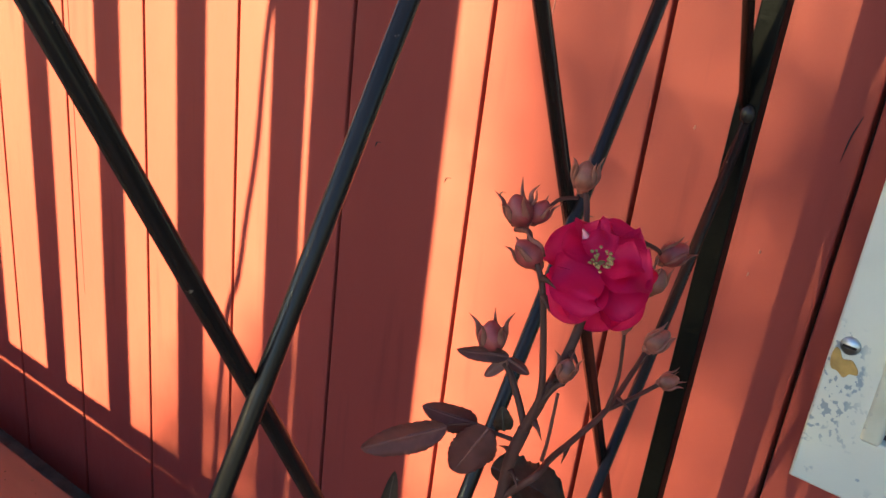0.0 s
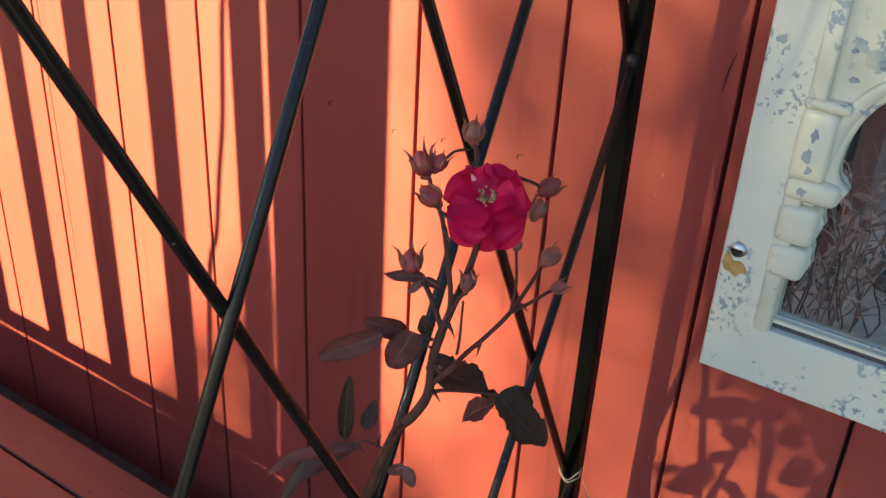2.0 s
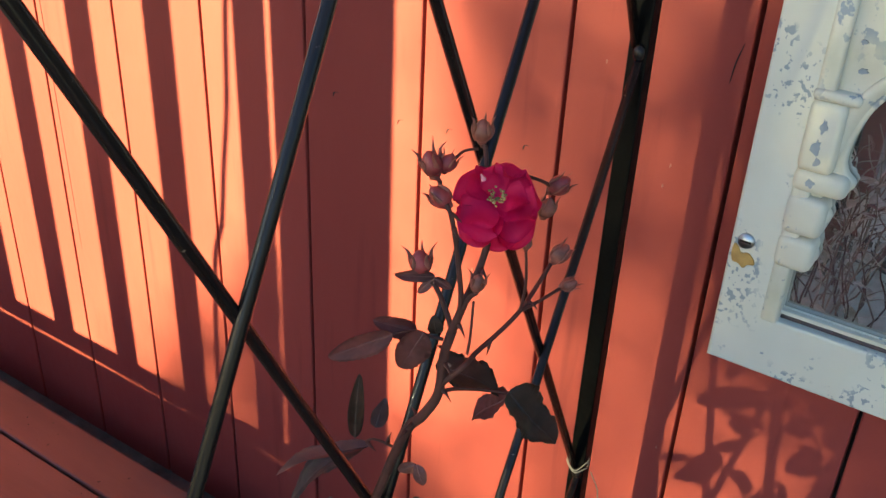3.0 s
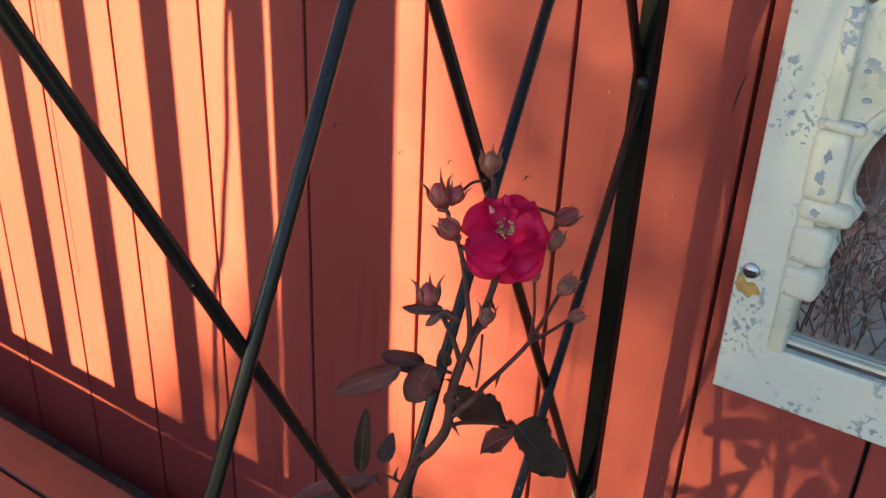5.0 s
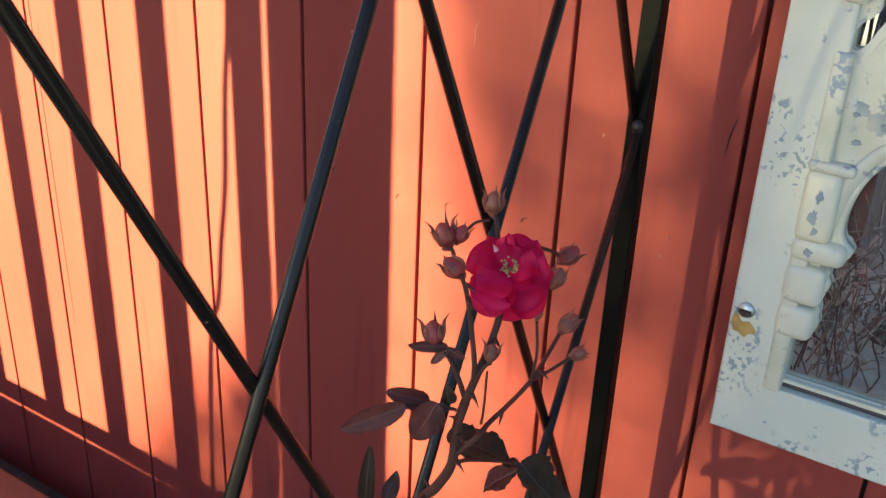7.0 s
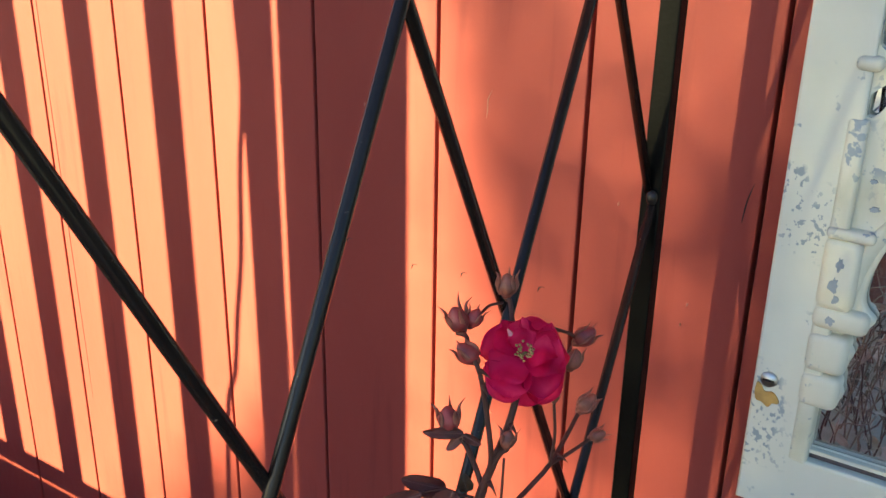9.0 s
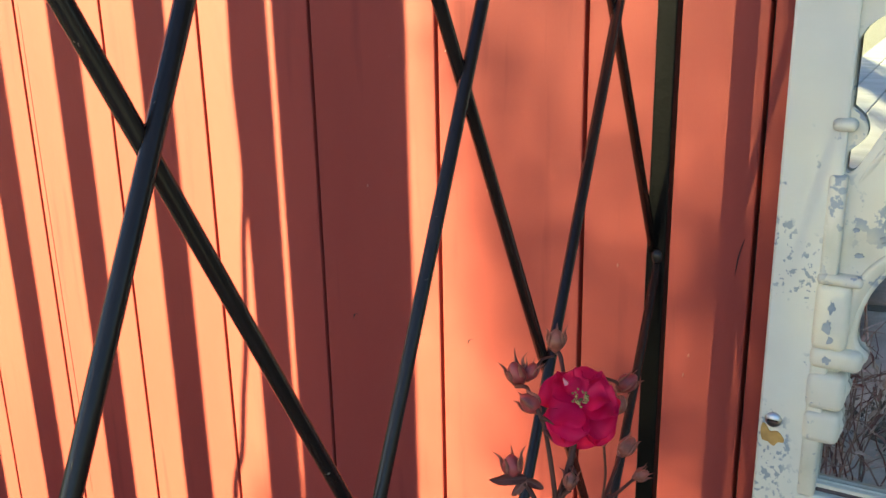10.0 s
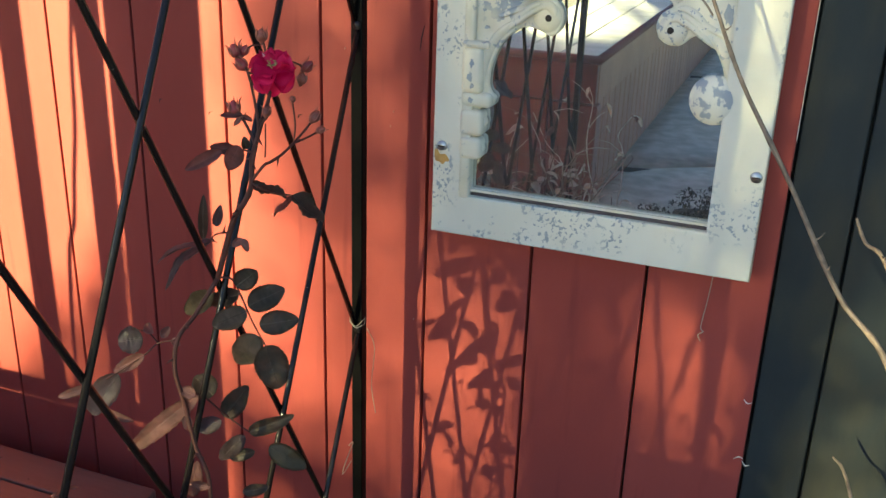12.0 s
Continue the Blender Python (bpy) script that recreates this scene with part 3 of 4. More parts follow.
# ---- small marks on the boards ----
def mark(name, pts, r, material, label, flat=0.35):
    """A thin mark that lies on the boards, from points in (x, z)."""
    P = curve([(x, -0.0004, z) for x, z in pts], 4)
    rs = [r * (0.25 + 0.75 * math.sin(math.pi * i / (len(P) - 1))) for i in range(len(P))]
    return tagged(part(name, tube(P, rs, 6, flat=flat), material, None, "", True), label, "mark", group="marks on the boards")


for x, z in ((-0.200, 0.679), (-0.344, 0.666), (-0.427, 0.675), (-0.285, 0.672)):
    mark("dent", [(x - 0.004, z - 0.003), (x - 0.002, z + 0.002), (x + 0.003, z + 0.003)], 0.0009, REDDARK, "small dark crescent dent in the red paint")
mark("smear", [(-0.261, 0.858), (-0.265, 0.849), (-0.265, 0.840), (-0.266, 0.832)], 0.0007, SCUFF, "pale drip smear on the red paint")
mark("scratch", [(-0.020, 0.818), (-0.024, 0.802), (-0.026, 0.784)], 0.0007, REDDARK, "thin dark scratch in the red paint")
for x, z in ((-0.066, 0.682), (-0.132, 0.778), (-0.062, 0.702), (-0.249, 0.530), (-0.027, 0.409), (-0.405, 0.824)):
    mark("speck", [(x, z - 0.0018), (x + 0.0004, z), (x + 0.0002, z + 0.0018)], 0.0011, SCUFF, "tiny pale speck on the red paint")
mark("split", [(-0.912, 1.0), (-0.911, 0.80), (-0.908, 0.55), (-0.905, 0.32)], 0.0006, REDDARK, "hairline split along a red board")
for pts in ([(-0.309, 0.984), (-0.306, 0.972), (-0.310, 0.964)], [(-0.301, 0.978), (-0.306, 0.972), (-0.299, 0.968)], [(0.426, 0.389), (0.431, 0.384), (0.437, 0.386)], [(0.436, 0.300), (0.441, 0.294), (0.446, 0.296)], [(0.425, 0.300), (0.432, 0.305), (0.437, 0.303)]):
    mark("web", pts, 0.0009, DRYPALE, "wisp of old spider web on the wall")

# ---- rose ----
rose = thing("rose_bush", (-0.09, -0.43, 0), "late rose with one open crimson flower, dusky buds and dark leaves", "rose")


def leaf(base, tip, up, width, material, name="leaf", parent=None, fold=0.22, droop=0.10, teeth=True, label=""):
    """A leaf blade from base to tip, folded along the midrib, with toothed edges."""
    base, tip, up = Vector(base), Vector(tip), Vector(up).normalized()
    ln = (tip - base).length
    d = (tip - base).normalized()
    side = d.cross(up).normalized()
    nrm = side.cross(d)
    bm = bmesh.new()
    n = 32
    rows = []
    lr = random.Random(int(1e6 * abs(base.x * 3 + base.z * 7 + tip.x * 5)))
    ph, curl, twist = lr.uniform(0, 6), lr.uniform(-0.05, 0.16), lr.uniform(-0.35, 0.35)

    def spine(u):
        return base + d * ln * u + nrm * ln * (-droop * u * u - curl * max(0.0, u - 0.6) ** 2 * 3 + 0.035 * math.sin(5 * u + ph))

    for i in range(n + 1):
        u = i / n
        w = width * 0.5 * min(1.0, u + 0.004) ** 0.50 * max(0.0, 1.0 - u) ** 0.66 / 0.462
        c = spine(u)
        a = twist * u
        sd, nm = side * math.cos(a) + nrm * math.sin(a), nrm * math.cos(a) - side * math.sin(a)
        row = []
        for v in (-1, -0.66, -0.33, 0, 0.33, 0.66, 1):
            ww = w * v
            if teeth and abs(v) == 1 and 0 < i < n:
                ww *= (1.035, 0.99, 0.965)[i % 3] + lr.uniform(-0.02, 0.02)
            row.append(bm.verts.new(c + sd * ww + nm * (abs(ww) * fold + w * 0.15 * math.sin(9 * u + 3 * v + ph) * abs(v) + w * 0.045 * math.sin(38 * (u - 0.24 * abs(v))) * min(1.0, 3 * abs(v)))))
        rows.append(row)
    for a, b in zip(rows, rows[1:]):
        for k in range(6):
            bm.faces.new((a[k], a[k + 1], b[k + 1], b[k]))
    bmesh.ops.solidify(bm, geom=bm.faces[:], thickness=0.0003)
    ob = part(name, bm, material, parent or rose, label, True)
    part("midrib", tube([spine(u) + nrm * 0.0003 for u in (0, 0.2, 0.4, 0.6, 0.8, 0.95)], [0.0007, 0.0006, 0.0005, 0.0004, 0.0003, 0.0002], 5), material, ob)
    return ob


def stem(pts, r0, r1, thorns=0, seed=1):
    P = curve(pts, 6)
    rs = [r0 + (r1 - r0) * i / (len(P) - 1) for i in range(len(P))]
    ob = part("stem", tube(P, rs, 8), STEM, rose, "", True)
    rr = random.Random(seed)
    for _ in range(thorns):
        i = rr.randrange(2, len(P) - 2)
        d = (P[i + 1] - P[i - 1]).normalized()
        o = Matrix.Rotation(rr.uniform(0, 6.28), 3, d) @ d.orthogonal().normalized()
        q = P[i] + o * rs[i] * 0.7
        part("thorn", tube([q, q + o * 0.0035 - d * 0.001, q + o * 0.0075 - d * 0.0035], [0.0016, 0.0008, 0.0001], 6), STEM, ob, "", True)
    return ob


def bud(c, axis, size, open_=0.25, sepals=5, seed=1, dry=False):
    """A bud: hip, closed petals and thin sepals that bend out."""
    c, ax = Vector(c), Vector(axis).normalized()
    t = facing(ax)
    head = part("bud", blob(c, (size * 0.56, size * 0.56, size * 0.70), 14, None, t, 0.40), BUDRED if not dry else BUD, rose, "dusky red closed bud", True)
    part("hip", blob(c - ax * size * 0.55, (size * 0.30, size * 0.30, size * 0.36), 10, None, t), BUD, head, "", True)
    rr = random.Random(seed)
    side = ax.orthogonal().normalized()
    for k in range(sepals):
        o = Matrix.Rotation(2 * math.pi * k / sepals + rr.uniform(-0.3, 0.3), 3, ax) @ side
        bend = open_ * rr.uniform(0.5, 1.5)
        p0 = c - ax * size * 0.42 + o * size * 0.30
        p1 = c + o * size * 0.53
        p2 = c + ax * size * 0.48 + o * size * (0.40 + 0.6 * bend)
        p3 = c + ax * size * (0.80 + rr.uniform(-0.15, 0.25)) + o * size * (0.42 + 1.5 * bend)
        part("sepal", tube(curve([p0, p1, p2, p3], 4), [size * (0.21 - 0.0168 * i) for i in range(13)], 6, flat=0.35), BUD, head, "", True)
    return head


# open flower
FC = Vector((-0.0233, -0.3645, 0.8259))
FN = Vector((0.27, -0.47, 0.84)).normalized()
FT = facing(FN)


def petal(turn, tilt, length, width, cup, lift, seed, parent):
    """One petal: a broad cupped blade with a waved rim, tilted from the flower's axis."""
    rr = random.Random(seed)
    bm = bmesh.new()
    n, m = 9, 10
    grid = []
    ph = rr.uniform(0, 6)
    for i in range(n + 1):
        u = i / n
        row = []
        for j in range(m + 1):
            v = 2 * j / m - 1
            w = width * 0.5 * (0.22 + 0.78 * math.sin(min(1.0, u * 1.12) * math.pi * 0.5) ** 0.9)
            end = length * u * (1 - 0.30 * v * v * u * u)
            x = end
            y = w * v * (1 - 0.10 * u * u)
            z = lift + cup * length * (u ** 2) * 0.5 + 0.20 * w * v * v * (1 + u) - 0.0030 * max(0.0, u - 0.75) * 4 * (1 - v * v) + 0.0026 * u * u * math.sin(4.2 * v + ph) + 0.0011 * u * math.sin(7 * u + 2 * v + ph)
            p = Vector((x * math.cos(tilt) - z * math.sin(tilt), y, x * math.sin(tilt) + z * math.cos(tilt)))
            p = Matrix.Rotation(turn, 3, "Z") @ p
            row.append(bm.verts.new(FC + FT @ p))
        grid.append(row)
    for a, b in zip(grid, grid[1:]):
        for k in range(m):
            bm.faces.new((a[k], a[k + 1], b[k + 1], b[k]))
    bmesh.ops.solidify(bm, geom=bm.faces[:], thickness=0.0003)
    return part("petal", bm, PETAL, parent, "", True)


core = part("flower", blob(FC - FN * 0.004, (0.005, 0.005, 0.004), 12, None, FT), PISTIL, rose, "open crimson-pink rose flower", True)
for k in range(5):
    petal(2 * math.pi * k / 5 + 0.3 + rng.uniform(-0.10, 0.10), -0.04 + 0.10 * (k % 2), 0.0240 * rng.uniform(0.94, 1.05), 0.0275, -0.05, 0.0000, 10 + k, core)
for k in range(4):
    petal(2 * math.pi * k / 4 + 0.95 + rng.uniform(-0.2, 0.2), 0.12 + 0.12 * (k % 2), 0.0205 * rng.uniform(0.90, 1.06), 0.0245, -0.02, 0.0016, 30 + k, core)
hang = FT.inverted() @ Vector((0, 0, -1))
hang = math.atan2(hang.y, hang.x)
for k, (turn, bent) in enumerate(((0.0, -0.62), (-0.75, -0.45), (0.75, -0.40))):
    petal(hang + turn, bent, 0.0262, 0.0265, -0.16, -0.0008, 70 + k, core)
petal(-0.30, 0.42, 0.0170, 0.0190, 0.10, 0.0026, 50, core)
petal(1.9, 0.45, 0.0140, 0.0160, 0.10, 0.0026, 51, core)
part("petaloid", tube(curve([FC + FT @ Vector(p) for p in ((-0.003, 0.003, 0.003), (-0.006, 0.006, 0.006), (-0.009, 0.010, 0.0085))], 4), [0.0008] * 3 + [0.0017] * 3 + [0.0014, 0.0008, 0.0003], 6, flat=0.4), PETALTIP, core, "pale curled petal scrap", True)
part("heart", blob(FC + FN * 0.0015, (0.0026, 0.0026, 0.002), 10, None, FT), PISTIL, core, "", True)
st = bmesh.new()
for k in range(34):
    a, r = rng.uniform(0, 6.28), rng.uniform(0.0022, 0.0052)
    top = Vector((r * math.cos(a), r * math.sin(a), rng.uniform(0.004, 0.0062)))
    tube([FC + FT @ Vector((r * 0.5 * math.cos(a), r * 0.5 * math.sin(a), 0.0005)), FC + FT @ top], 0.00022, 4, st)
    blob(FC + FT @ top, (0.0008, 0.0006, 0.0006), 6, st)
part("stamens", st, STAMEN, core, "ring of ochre stamens", True)

# stems, from the ground up to the flower and the buds
stem([(-0.0600, -0.4700, -0.0200), (-0.0750, -0.4650, 0.2200), (-0.0580, -0.4550, 0.4010), (-0.0720, -0.4550, 0.4580), (-0.0820, -0.4550, 0.5070), (-0.0880, -0.4570, 0.5410), (-0.0870, -0.4500, 0.5720), (-0.0830, -0.4250, 0.5880), (-0.0750, -0.3950, 0.6170)], 0.002108, 0.00234, 8, 3)
stem([(-0.0750, -0.3950, 0.6170), (-0.0560, -0.3920, 0.6790), (-0.0450, -0.3900, 0.6970), (-0.0370, -0.3880, 0.7150), (-0.0360, -0.3860, 0.7390), (-0.0330, -0.3840, 0.7550)], 0.003, 0.0027, 9, 13)
stem([(-0.0330, -0.3840, 0.7550), (-0.0280, -0.3820, 0.7730), (-0.0250, -0.3760, 0.7890), (-0.0250, -0.3680, 0.8030), (-0.0263, -0.3615, 0.8199)], 0.0024, 0.0016, 5, 5)
stem([(-0.0350, -0.3860, 0.7470), (-0.0290, -0.3840, 0.7710), (-0.0310, -0.3850, 0.7960), (-0.0350, -0.3860, 0.8190), (-0.0390, -0.3860, 0.8280)], 0.0016, 0.0011, 2, 6)
stem([(-0.0330, -0.3840, 0.7550), (-0.0380, -0.3830, 0.7650), (-0.0460, -0.3830, 0.7780), (-0.0550, -0.3830, 0.7800)], 0.0015, 0.0013)
stem([(-0.0440, -0.3850, 0.8340), (-0.0480, -0.3800, 0.8360), (-0.0580, -0.3720, 0.8310)], 0.0012, 0.0011)
stem([(-0.0580, -0.3720, 0.8390), (-0.0510, -0.3650, 0.8400), (-0.0500, -0.3550, 0.8420), (-0.0460, -0.3480, 0.8420)], 0.001, 0.0007)
stem([(-0.0250, -0.3760, 0.7890), (-0.0280, -0.3620, 0.8090), (-0.0380, -0.3500, 0.8270), (-0.0440, -0.3440, 0.8410), (-0.0470, -0.3430, 0.8420)], 0.0012, 0.0013)
stem([(-0.0193, -0.3545, 0.8259), (-0.0270, -0.3450, 0.8340), (-0.0240, -0.3300, 0.8260), (-0.0180, -0.3220, 0.8210), (-0.0170, -0.3170, 0.8140)], 0.001, 0.0009)
stem([(-0.0290, -0.3840, 0.7680), (-0.0240, -0.3830, 0.7790), (-0.0210, -0.3820, 0.7820)], 0.0012, 0.0012)
stem([(-0.0360, -0.3880, 0.7210), (-0.0240, -0.3850, 0.7370), (-0.0260, -0.3700, 0.7360), (-0.0240, -0.3520, 0.7390), (-0.0200, -0.3350, 0.7470), (-0.0220, -0.3100, 0.7530), (-0.0240, -0.2910, 0.7580)], 0.0016, 0.0012, 2, 8)
stem([(-0.0200, -0.3350, 0.7470), (-0.0150, -0.3220, 0.7490), (-0.0100, -0.3080, 0.7520), (-0.0060, -0.3050, 0.7550)], 0.0011, 0.0009)
stem([(-0.0200, -0.3350, 0.7470), (-0.0180, -0.3350, 0.7660), (-0.0190, -0.3370, 0.7880)], 0.0009, 0.0008)
stem([(-0.0230, -0.3840, 0.7450), (-0.0220, -0.3840, 0.7550), (-0.0220, -0.3830, 0.7770)], 0.0009, 0.0007)

bud((-0.0470, -0.3430, 0.8500), (0.05, -0.1, 1.0), 0.00946703, 0.12, 5, 1, True)
bud((-0.0580, -0.3720, 0.8390), (-0.25, -0.25, 0.95), 0.0102504, 0.3, 5, 2)
bud((-0.0520, -0.3660, 0.8390), (0.35, 0.2, 0.9), 0.0076878, 0.2, 4, 12)
bud((-0.0440, -0.3850, 0.8300), (-0.45, -0.3, 0.55), 0.00948189, 0.08, 4, 3)
bud((-0.0130, -0.3170, 0.8200), (0.65, 0.2, 0.65), 0.00982335, 0.16, 4, 4)
bud((-0.0150, -0.3250, 0.8090), (0.2, 0.1, 0.7), 0.00871767, 0.05, 3, 5, True)
bud((-0.0550, -0.3830, 0.7880), (-0.12, -0.1, 1.0), 0.0105491, 0.28, 5, 6)
bud((-0.0210, -0.3820, 0.7880), (0.1, 0.0, 1.0), 0.00716731, 0.4, 5, 7, True)
bud((-0.0190, -0.3370, 0.7910), (0.0, 0.0, 1.0), 0.00490885, 0.03, 3, 8, True)
bud((-0.0200, -0.2910, 0.7640), (0.5, 0.3, 0.8), 0.0101626, 0.1, 4, 9, True)
bud((-0.0060, -0.3050, 0.7550), (0.8, 0.3, 0.5), 0.00702906, 0.25, 4, 10, True)

# leaves below the flower
UP = Vector((0.03, -0.08, 1.0))
CAM = Vector((0.45, -0.78, 0.35))
leaf((-0.0620, -0.3520, 0.7030), (-0.0240, -0.3380, 0.6910), UP, 0.0332, LEAF, label="dark leaf with a torn pale spot")
part("torn_spot", blob((-0.0552, -0.3505, 0.7033), (0.0026, 0.0017, 0.0007), 7), STRAW, rose)
part("torn_spot", blob((-0.0496, -0.3508, 0.7016), (0.0015, 0.0011, 0.0005), 6), STRAW, rose)
leaf((-0.0180, -0.3420, 0.6930), (-0.0380, -0.3500, 0.6730), UP, 0.0240, LEAFRED)
leaf((-0.0190, -0.3420, 0.6950), (0.0140, -0.3380, 0.6720), UP, 0.0370, LEAF)
stem([(-0.0370, -0.3880, 0.7150), (-0.0360, -0.3750, 0.7100), (-0.0300, -0.3550, 0.7000), (-0.0180, -0.3420, 0.6950)], 0.0014, 0.0008)
leaf((-0.0540, -0.3860, 0.7480), (-0.0720, -0.4000, 0.7530), CAM, 0.0120, LEAFRED, fold=0.45)
leaf((-0.0610, -0.3980, 0.7490), (-0.0870, -0.4210, 0.7340), CAM, 0.0132, LEAFRED, fold=0.6)
leaf((-0.0430, -0.3950, 0.7560), (-0.0510, -0.4050, 0.7340), CAM, 0.0183, LEAFRED)
stem([(-0.0370, -0.3860, 0.7490), (-0.0430, -0.3900, 0.7510), (-0.0510, -0.3920, 0.7520), (-0.0610, -0.3970, 0.7490)], 0.001, 0.0006)
leaf((-0.0410, -0.3860, 0.7510), (-0.0410, -0.3900, 0.7630), CAM, 0.0088, LEAF)
leaf((-0.0460, -0.3830, 0.7830), (-0.0630, -0.3950, 0.7830), CAM, 0.0069, LEAFRED, fold=0.5)
leaf((-0.0460, -0.3830, 0.7820), (-0.0370, -0.3800, 0.7770), CAM, 0.0052, LEAFRED, fold=0.4)
leaf((-0.0460, -0.3830, 0.7820), (-0.0530, -0.3880, 0.7720), CAM, 0.0052, LEAFTAN, fold=0.4)
# small upright pair and the broad pale leaves behind
leaf((-0.0970, -0.3850, 0.6500), (-0.0940, -0.3850, 0.6960), CAM, 0.0100, LEAF, teeth=False)
leaf((-0.0810, -0.3850, 0.6670), (-0.0750, -0.3850, 0.6890), CAM, 0.0100, LEAFGREY, teeth=False)
stem([(-0.0600, -0.3910, 0.6630), (-0.0670, -0.3900, 0.6640), (-0.0820, -0.3860, 0.6580), (-0.0920, -0.3840, 0.6480), (-0.0980, -0.3850, 0.6440)], 0.001, 0.0006, 2, 21)
leaf((-0.0880, -0.3850, 0.6510), (-0.1340, -0.4140, 0.6070), UP, 0.0200, LEAFGREY, fold=0.30)
leaf((-0.0850, -0.3850, 0.6530), (-0.1280, -0.4240, 0.6390), UP, 0.0130, LEAFTAN, fold=0.5)
leaf((-0.0880, -0.3850, 0.5940), (-0.1370, -0.3780, 0.5560), CAM, 0.0241, LEAFGREEN)
leaf((-0.0470, -0.3920, 0.6620), (-0.0570, -0.3960, 0.6530), CAM, 0.0086, LEAFTAN)
leaf((-0.0460, -0.3920, 0.6620), (-0.0400, -0.3940, 0.6500), CAM, 0.0079, LEAFTAN)

# compound leaf with seven leaflets
stem([(-0.0750, -0.3950, 0.6170), (-0.0660, -0.3850, 0.6130), (-0.0560, -0.3860, 0.5980), (-0.0390, -0.3920, 0.5730), (-0.0240, -0.3940, 0.5510)], 0.0012, 0.0007)
leaf((-0.0600, -0.3860, 0.6070), (-0.0400, -0.3810, 0.6250), CAM + Vector((0.1, 0.0, 0.2)), 0.0229, LEAF, fold=0.12, droop=0.04)
leaf((-0.0460, -0.3880, 0.5890), (-0.0140, -0.3720, 0.6070), CAM + Vector((0.1, 0.0, 0.2)), 0.0264, LEAF, fold=0.12, droop=0.04)
leaf((-0.0570, -0.3850, 0.5980), (-0.1050, -0.3760, 0.5770), CAM + Vector((0.1, 0.0, 0.2)), 0.0201, LEAF, fold=0.12, droop=0.04)
leaf((-0.0440, -0.3950, 0.5860), (-0.0720, -0.4150, 0.5730), CAM + Vector((0.1, 0.0, 0.2)), 0.0241, LEAF, fold=0.12, droop=0.04)
leaf((-0.0320, -0.3910, 0.5720), (0.0060, -0.3800, 0.5810), CAM + Vector((0.1, 0.0, 0.2)), 0.0251, LEAF, fold=0.12, droop=0.04)
leaf((-0.0330, -0.3940, 0.5610), (-0.0540, -0.4040, 0.5280), CAM + Vector((0.1, 0.0, 0.2)), 0.0303, LEAF, fold=0.12, droop=0.04)
leaf((-0.0240, -0.3940, 0.5520), (-0.0120, -0.3910, 0.5020), CAM + Vector((0.1, 0.0, 0.2)), 0.0350, LEAF, fold=0.12, droop=0.04)

# lower leaves, some dark, some withered and pale
stem([(-0.0800, -0.4520, 0.5190), (-0.0820, -0.4200, 0.4920), (-0.0720, -0.4000, 0.4630), (-0.0510, -0.3900, 0.4420)], 0.0012, 0.0007)
leaf((-0.0820, -0.4050, 0.4870), (-0.1050, -0.4050, 0.5040), CAM, 0.0279, LEAF)
leaf((-0.0740, -0.4000, 0.4600), (-0.0500, -0.3900, 0.4970), CAM, 0.0243, LEAF)
leaf((-0.0780, -0.4000, 0.4550), (-0.1070, -0.4100, 0.4410), CAM, 0.0186, LEAFGREY)
leaf((-0.0520, -0.3900, 0.4410), (-0.0020, -0.3850, 0.4700), CAM, 0.0182, LEAF, fold=0.4)
leaf((-0.0570, -0.3900, 0.4370), (-0.0870, -0.4000, 0.3990), CAM, 0.0189, LEAFGREY)
leaf((-0.0300, -0.3850, 0.4270), (0.0080, -0.3750, 0.4020), CAM, 0.0236, LEAFGREEN)
leaf((-0.0460, -0.3900, 0.4190), (-0.0780, -0.3950, 0.4050), CAM, 0.0138, LEAF)
leaf((-0.0680, -0.4520, 0.5140), (-0.1510, -0.4700, 0.4340), CAM, 0.0205, LEAFTAN, fold=0.35)
leaf((-0.0700, -0.4520, 0.5150), (-0.0850, -0.4550, 0.5190), CAM, 0.0138, LEAFTAN, fold=0.5)
leaf((-0.0800, -0.4550, 0.4920), (-0.0780, -0.4550, 0.4730), CAM, 0.0106, LEAFTAN, fold=0.5)
leaf((-0.1160, -0.4650, 0.5730), (-0.1400, -0.4740, 0.5680), CAM, 0.0275, LEAFGREY)
leaf((-0.1150, -0.4500, 0.5720), (-0.1350, -0.4400, 0.5740), CAM, 0.0104, LEAFTAN, fold=0.6)
leaf((-0.1060, -0.4500, 0.5690), (-0.1030, -0.4400, 0.5770), CAM, 0.0092, LEAFTAN, fold=0.6)
leaf((-0.0930, -0.4500, 0.5710), (-0.0850, -0.4500, 0.5650), CAM, 0.0080, LEAFTAN, fold=0.6)
leaf((-0.1200, -0.4600, 0.5520), (-0.1500, -0.4750, 0.5320), CAM, 0.0140, LEAFTAN, fold=0.35)
leaf((-0.1420, -0.4750, 0.5320), (-0.1790, -0.4850, 0.4810), CAM, 0.0280, LEAFGREY, fold=0.3)
leaf((-0.1720, -0.4800, 0.5150), (-0.2090, -0.4900, 0.4980), CAM, 0.0097, LEAFTAN, fold=0.5)
leaf((-0.1610, -0.4820, 0.4920), (-0.1330, -0.4700, 0.4780), CAM, 0.0084, LEAFTAN, fold=0.5)
leaf((-0.0920, -0.4400, 0.3830), (-0.0840, -0.4400, 0.4230), CAM, 0.0174, LEAFTAN)
leaf((-0.0570, -0.4550, 0.4140), (-0.0820, -0.4600, 0.4130), CAM, 0.0097, LEAFTAN)
leaf((-0.0560, -0.4000, 0.3710), (-0.0300, -0.3900, 0.3790), CAM, 0.0140, LEAF)
